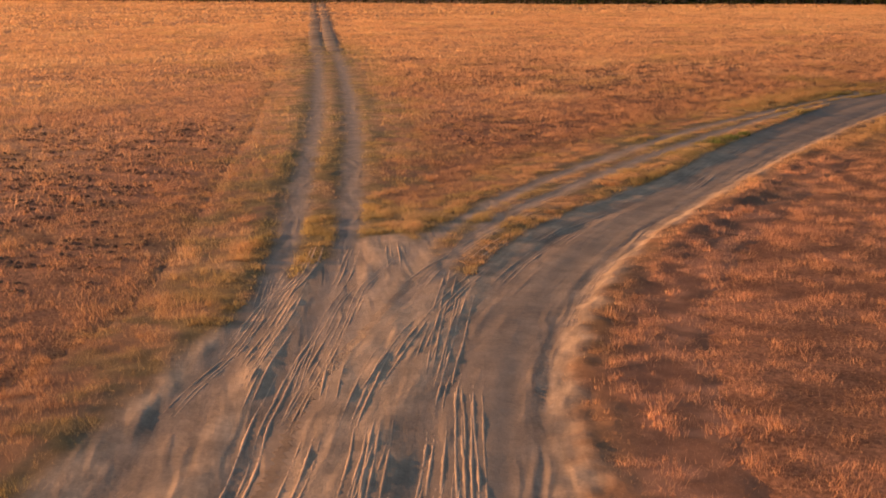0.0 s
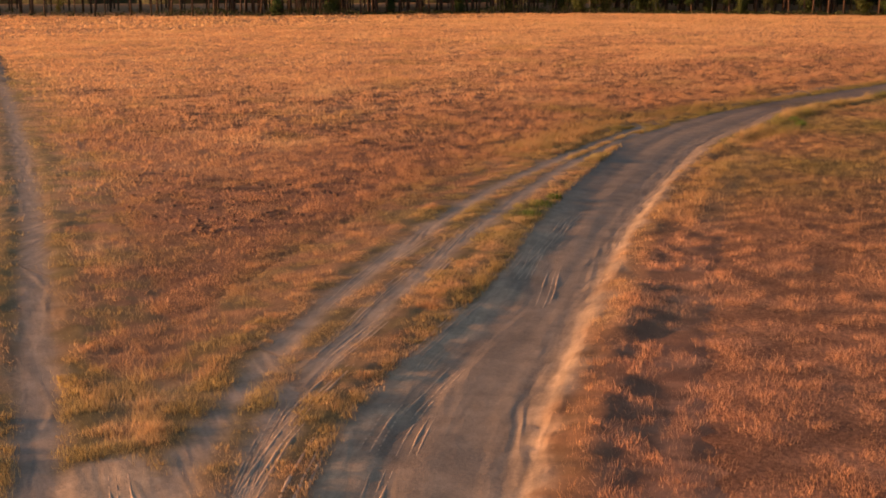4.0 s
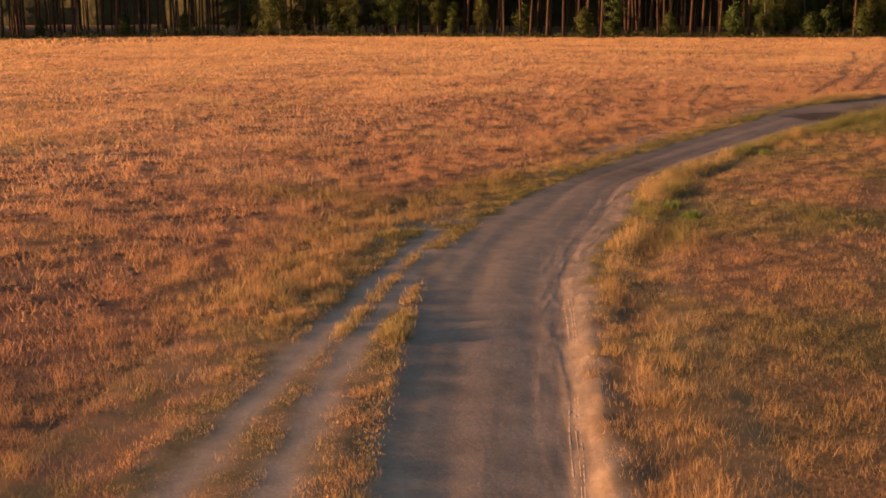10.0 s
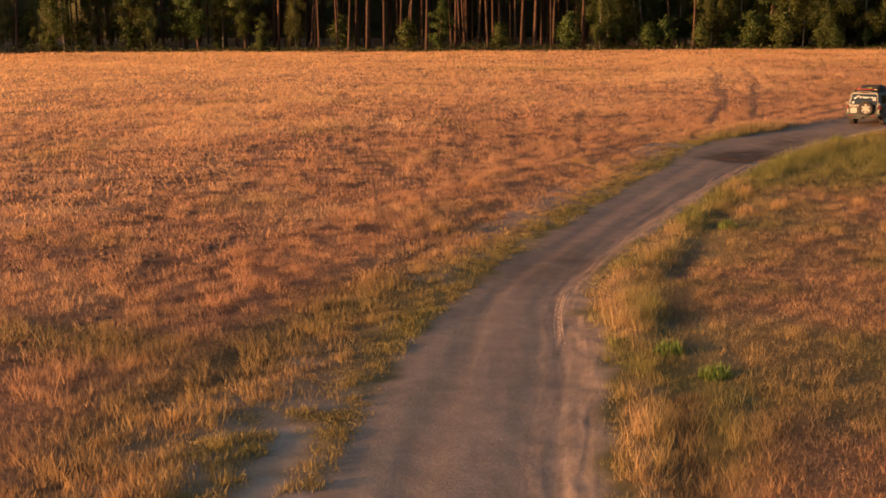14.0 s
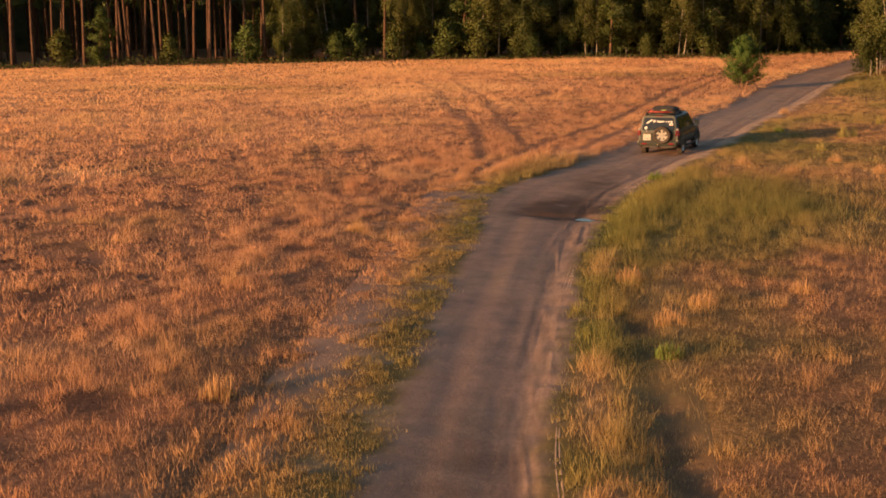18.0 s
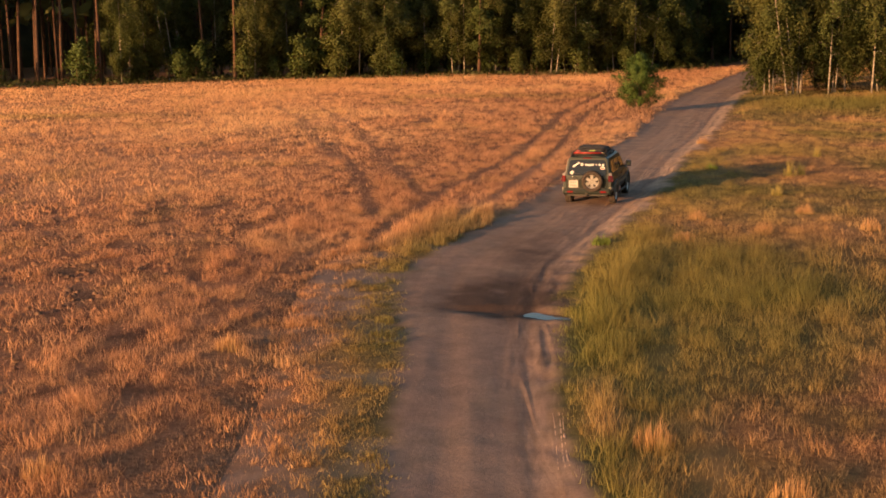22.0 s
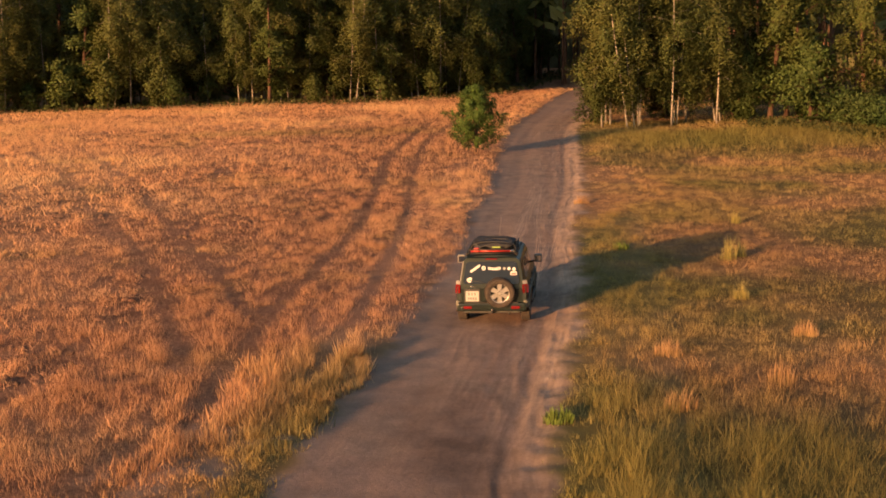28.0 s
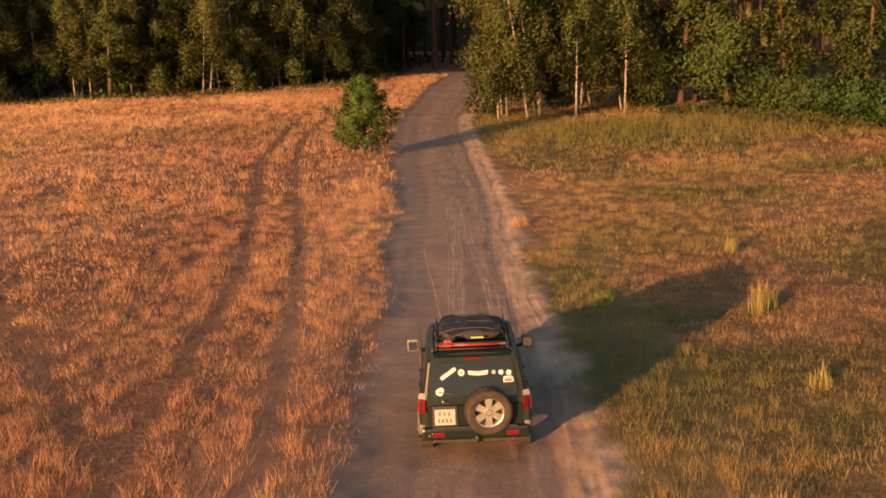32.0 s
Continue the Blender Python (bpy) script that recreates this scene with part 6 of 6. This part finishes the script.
# ---- dark clods of earth in the worn patches, too many to count ----
def mounds(name, x, y, gap, side, wide, tall, tone, label, category, r):
    """Small uneven domes on the meadow, one mesh."""
    n = len(x)
    a = np.arange(6) * np.pi / 3 + r.uniform(0, 1, (n, 1))
    base = lift(x, y, gap, side)
    rings = []
    for out, up in ((1.0, -0.03), (0.72, 0.7)):
        w = wide[:, None] * out * r.uniform(0.7, 1.3, (n, 6))
        rings.append(np.stack([x[:, None] + w * np.cos(a), y[:, None] + w * np.sin(a), base[:, None] + up * tall[:, None] * r.uniform(0.7, 1.2, (n, 6))], -1))
    top = np.stack([x + r.normal(0, 0.02, n), y + r.normal(0, 0.02, n), base + tall], -1)[:, None]
    v = np.concatenate(rings + [top], 1)
    k = np.arange(6)
    j = (k + 1) % 6
    f = np.concatenate([np.stack([k, j, 6 + j], 1), np.stack([k, 6 + j, 6 + k], 1), np.stack([6 + k, 6 + j, 0 * k + 12], 1)])
    faces = (f[None] + 13 * np.arange(n)[:, None, None]).reshape(-1, 3)
    ob = sheet(name, v.reshape(-1, 3), faces, SOIL, np.repeat(tone, 13, axis=0), smooth=True)
    tagged(ob, label, category, kind="stuff")


def clods():
    r = np.random.default_rng(77)
    x, y = r.uniform(-45, 45, 90000), r.uniform(-80, 100, 90000)
    side = road_side(x, y)
    ok = (side > 9) & (side < 60) & wood_side(x, y)
    x, y, side = x[ok], y[ok], side[ok]
    gap = sand_gap(x, y)
    worn = worn_at(x, y, gap, side) * step(0.62, 0.42, value_noise(x, y, 0.9, 59, 2))
    ok = r.random(len(x)) < worn * 0.9 * step(1.6, 5.0, gap)
    x, y, gap, side = x[ok], y[ok], gap[ok], side[ok]
    tone = mix(np.broadcast_to(UMBER * 0.8, (len(x), 3)), RUSSET * 0.42, r.random(len(x)) ** 2)
    mounds("earth_clods", x, y, gap, side, r.uniform(0.06, 0.15, len(x)), r.uniform(0.03, 0.09, len(x)), tone, "dark clods of earth and stubble in the worn meadow", "earth clods", r)


clods()

# ---- single tall plants and grass clumps that stand out of the meadow ----
def clump(name, x, y, radius, high, blades, tip, foot, label, seed, stretch=1.0, turn=0.0, width=0.02):
    r = np.random.default_rng(seed)
    d, a = radius * np.sqrt(r.random(blades)), r.uniform(0, 2 * np.pi, blades)
    ca, sa = math.cos(radians(turn)), math.sin(radians(turn))
    px, py = d * np.cos(a) * stretch, d * np.sin(a)
    bx, by = px * ca - py * sa, px * sa + py * ca
    h = high * r.uniform(0.5, 1.1, blades) * (1 - 0.5 * (d / radius) ** 2)
    b = r.uniform(0, 2 * np.pi, blades)
    lean = r.uniform(0.05, 0.45, blades) * h
    w = width * r.uniform(0.6, 1.3, blades) / 2
    o = np.stack([np.cos(b + 1.57) * w, np.sin(b + 1.57) * w, 0 * w], 1)
    base = np.stack([bx, by, 0 * bx - 0.08], 1)
    mid = base + np.stack([np.cos(b) * lean * 0.35, np.sin(b) * lean * 0.35, h * 0.6], 1)
    top = base + np.stack([np.cos(b) * lean, np.sin(b) * lean, h], 1)
    v = np.stack([base - o, base + o, mid + o * 0.8, mid - o * 0.8, top], 1).reshape(-1, 3)
    k = 5 * np.arange(blades)
    f = np.concatenate([np.stack([k, k + 1, k + 2], 1), np.stack([k, k + 2, k + 3], 1), np.stack([k + 3, k + 2, k + 4], 1)])
    tone = r.uniform(0.75, 1.25, blades)[:, None]
    c = np.stack([np.array(foot) * tone] * 2 + [np.array(tip) * 0.8 * tone] * 2 + [np.array(tip) * tone], 1).reshape(-1, 3)
    ob = sheet(name, v, f, GRASS, c, smooth=False)
    ob.location = (x, y, 0.0)
    return tagged(ob, label, "plant")


LEAF_GREEN, DRY = (0.16, 0.22, 0.05), (0.62, 0.38, 0.18)
for x, y, rad, st, seed in ((15.3, -33.0, 0.5, 1.5, 1), (16.2, -34.6, 0.4, 1.4, 2), (14.6, -31.6, 0.32, 1.3, 3)):
    clump("grass_clump", x, y, rad, 0.34, 220, LEAF_GREEN, (0.07, 0.11, 0.025), "lush green grass clump beside the sandy rut", seed, st, 120)
for x, y, rad, high, seed in ((16.2, 49.6, 0.28, 1.0, 11), (16.8, 50.1, 0.2, 0.8, 12), (19.2, 56.6, 0.2, 0.8, 13), (14.4, 43.9, 0.22, 0.7, 14)):
    clump("tall_plant", x, y, rad, high, 90, (0.50, 0.42, 0.14), (0.16, 0.18, 0.05), "tall upright yellow-green plant in the meadow", seed)
for x, y, seed in ((6.7, 8.5, 21), (8.5, -5.9, 22), (9.7, -7.2, 23), (6.8, 34.2, 24), (13.4, 52.3, 25)):
    clump("weed", x, y, 0.32, 0.42, 150, (0.20, 0.27, 0.06), (0.08, 0.12, 0.03), "leafy green weed at the road's edge", seed, width=0.035)
for k, (x, y) in enumerate(((5.9, 15.5), (6.8, 11.2), (10.0, 14.4), (11.9, 12.1), (7.6, 12.9), (10.5, 38.6), (12.2, 36.0), (9.4, 34.5), (14.4, 39.7), (15.7, 36.4), (14.9, 63.3), (-1.4, 5.1), (-3.9, 14.0), (-2.4, 21.8))):
    clump("dry_grass_clump", x, y, 0.35, 0.55, 180, DRY, (0.35, 0.26, 0.10), "dry orange grass clump standing above the meadow", 40 + k, width=0.014)
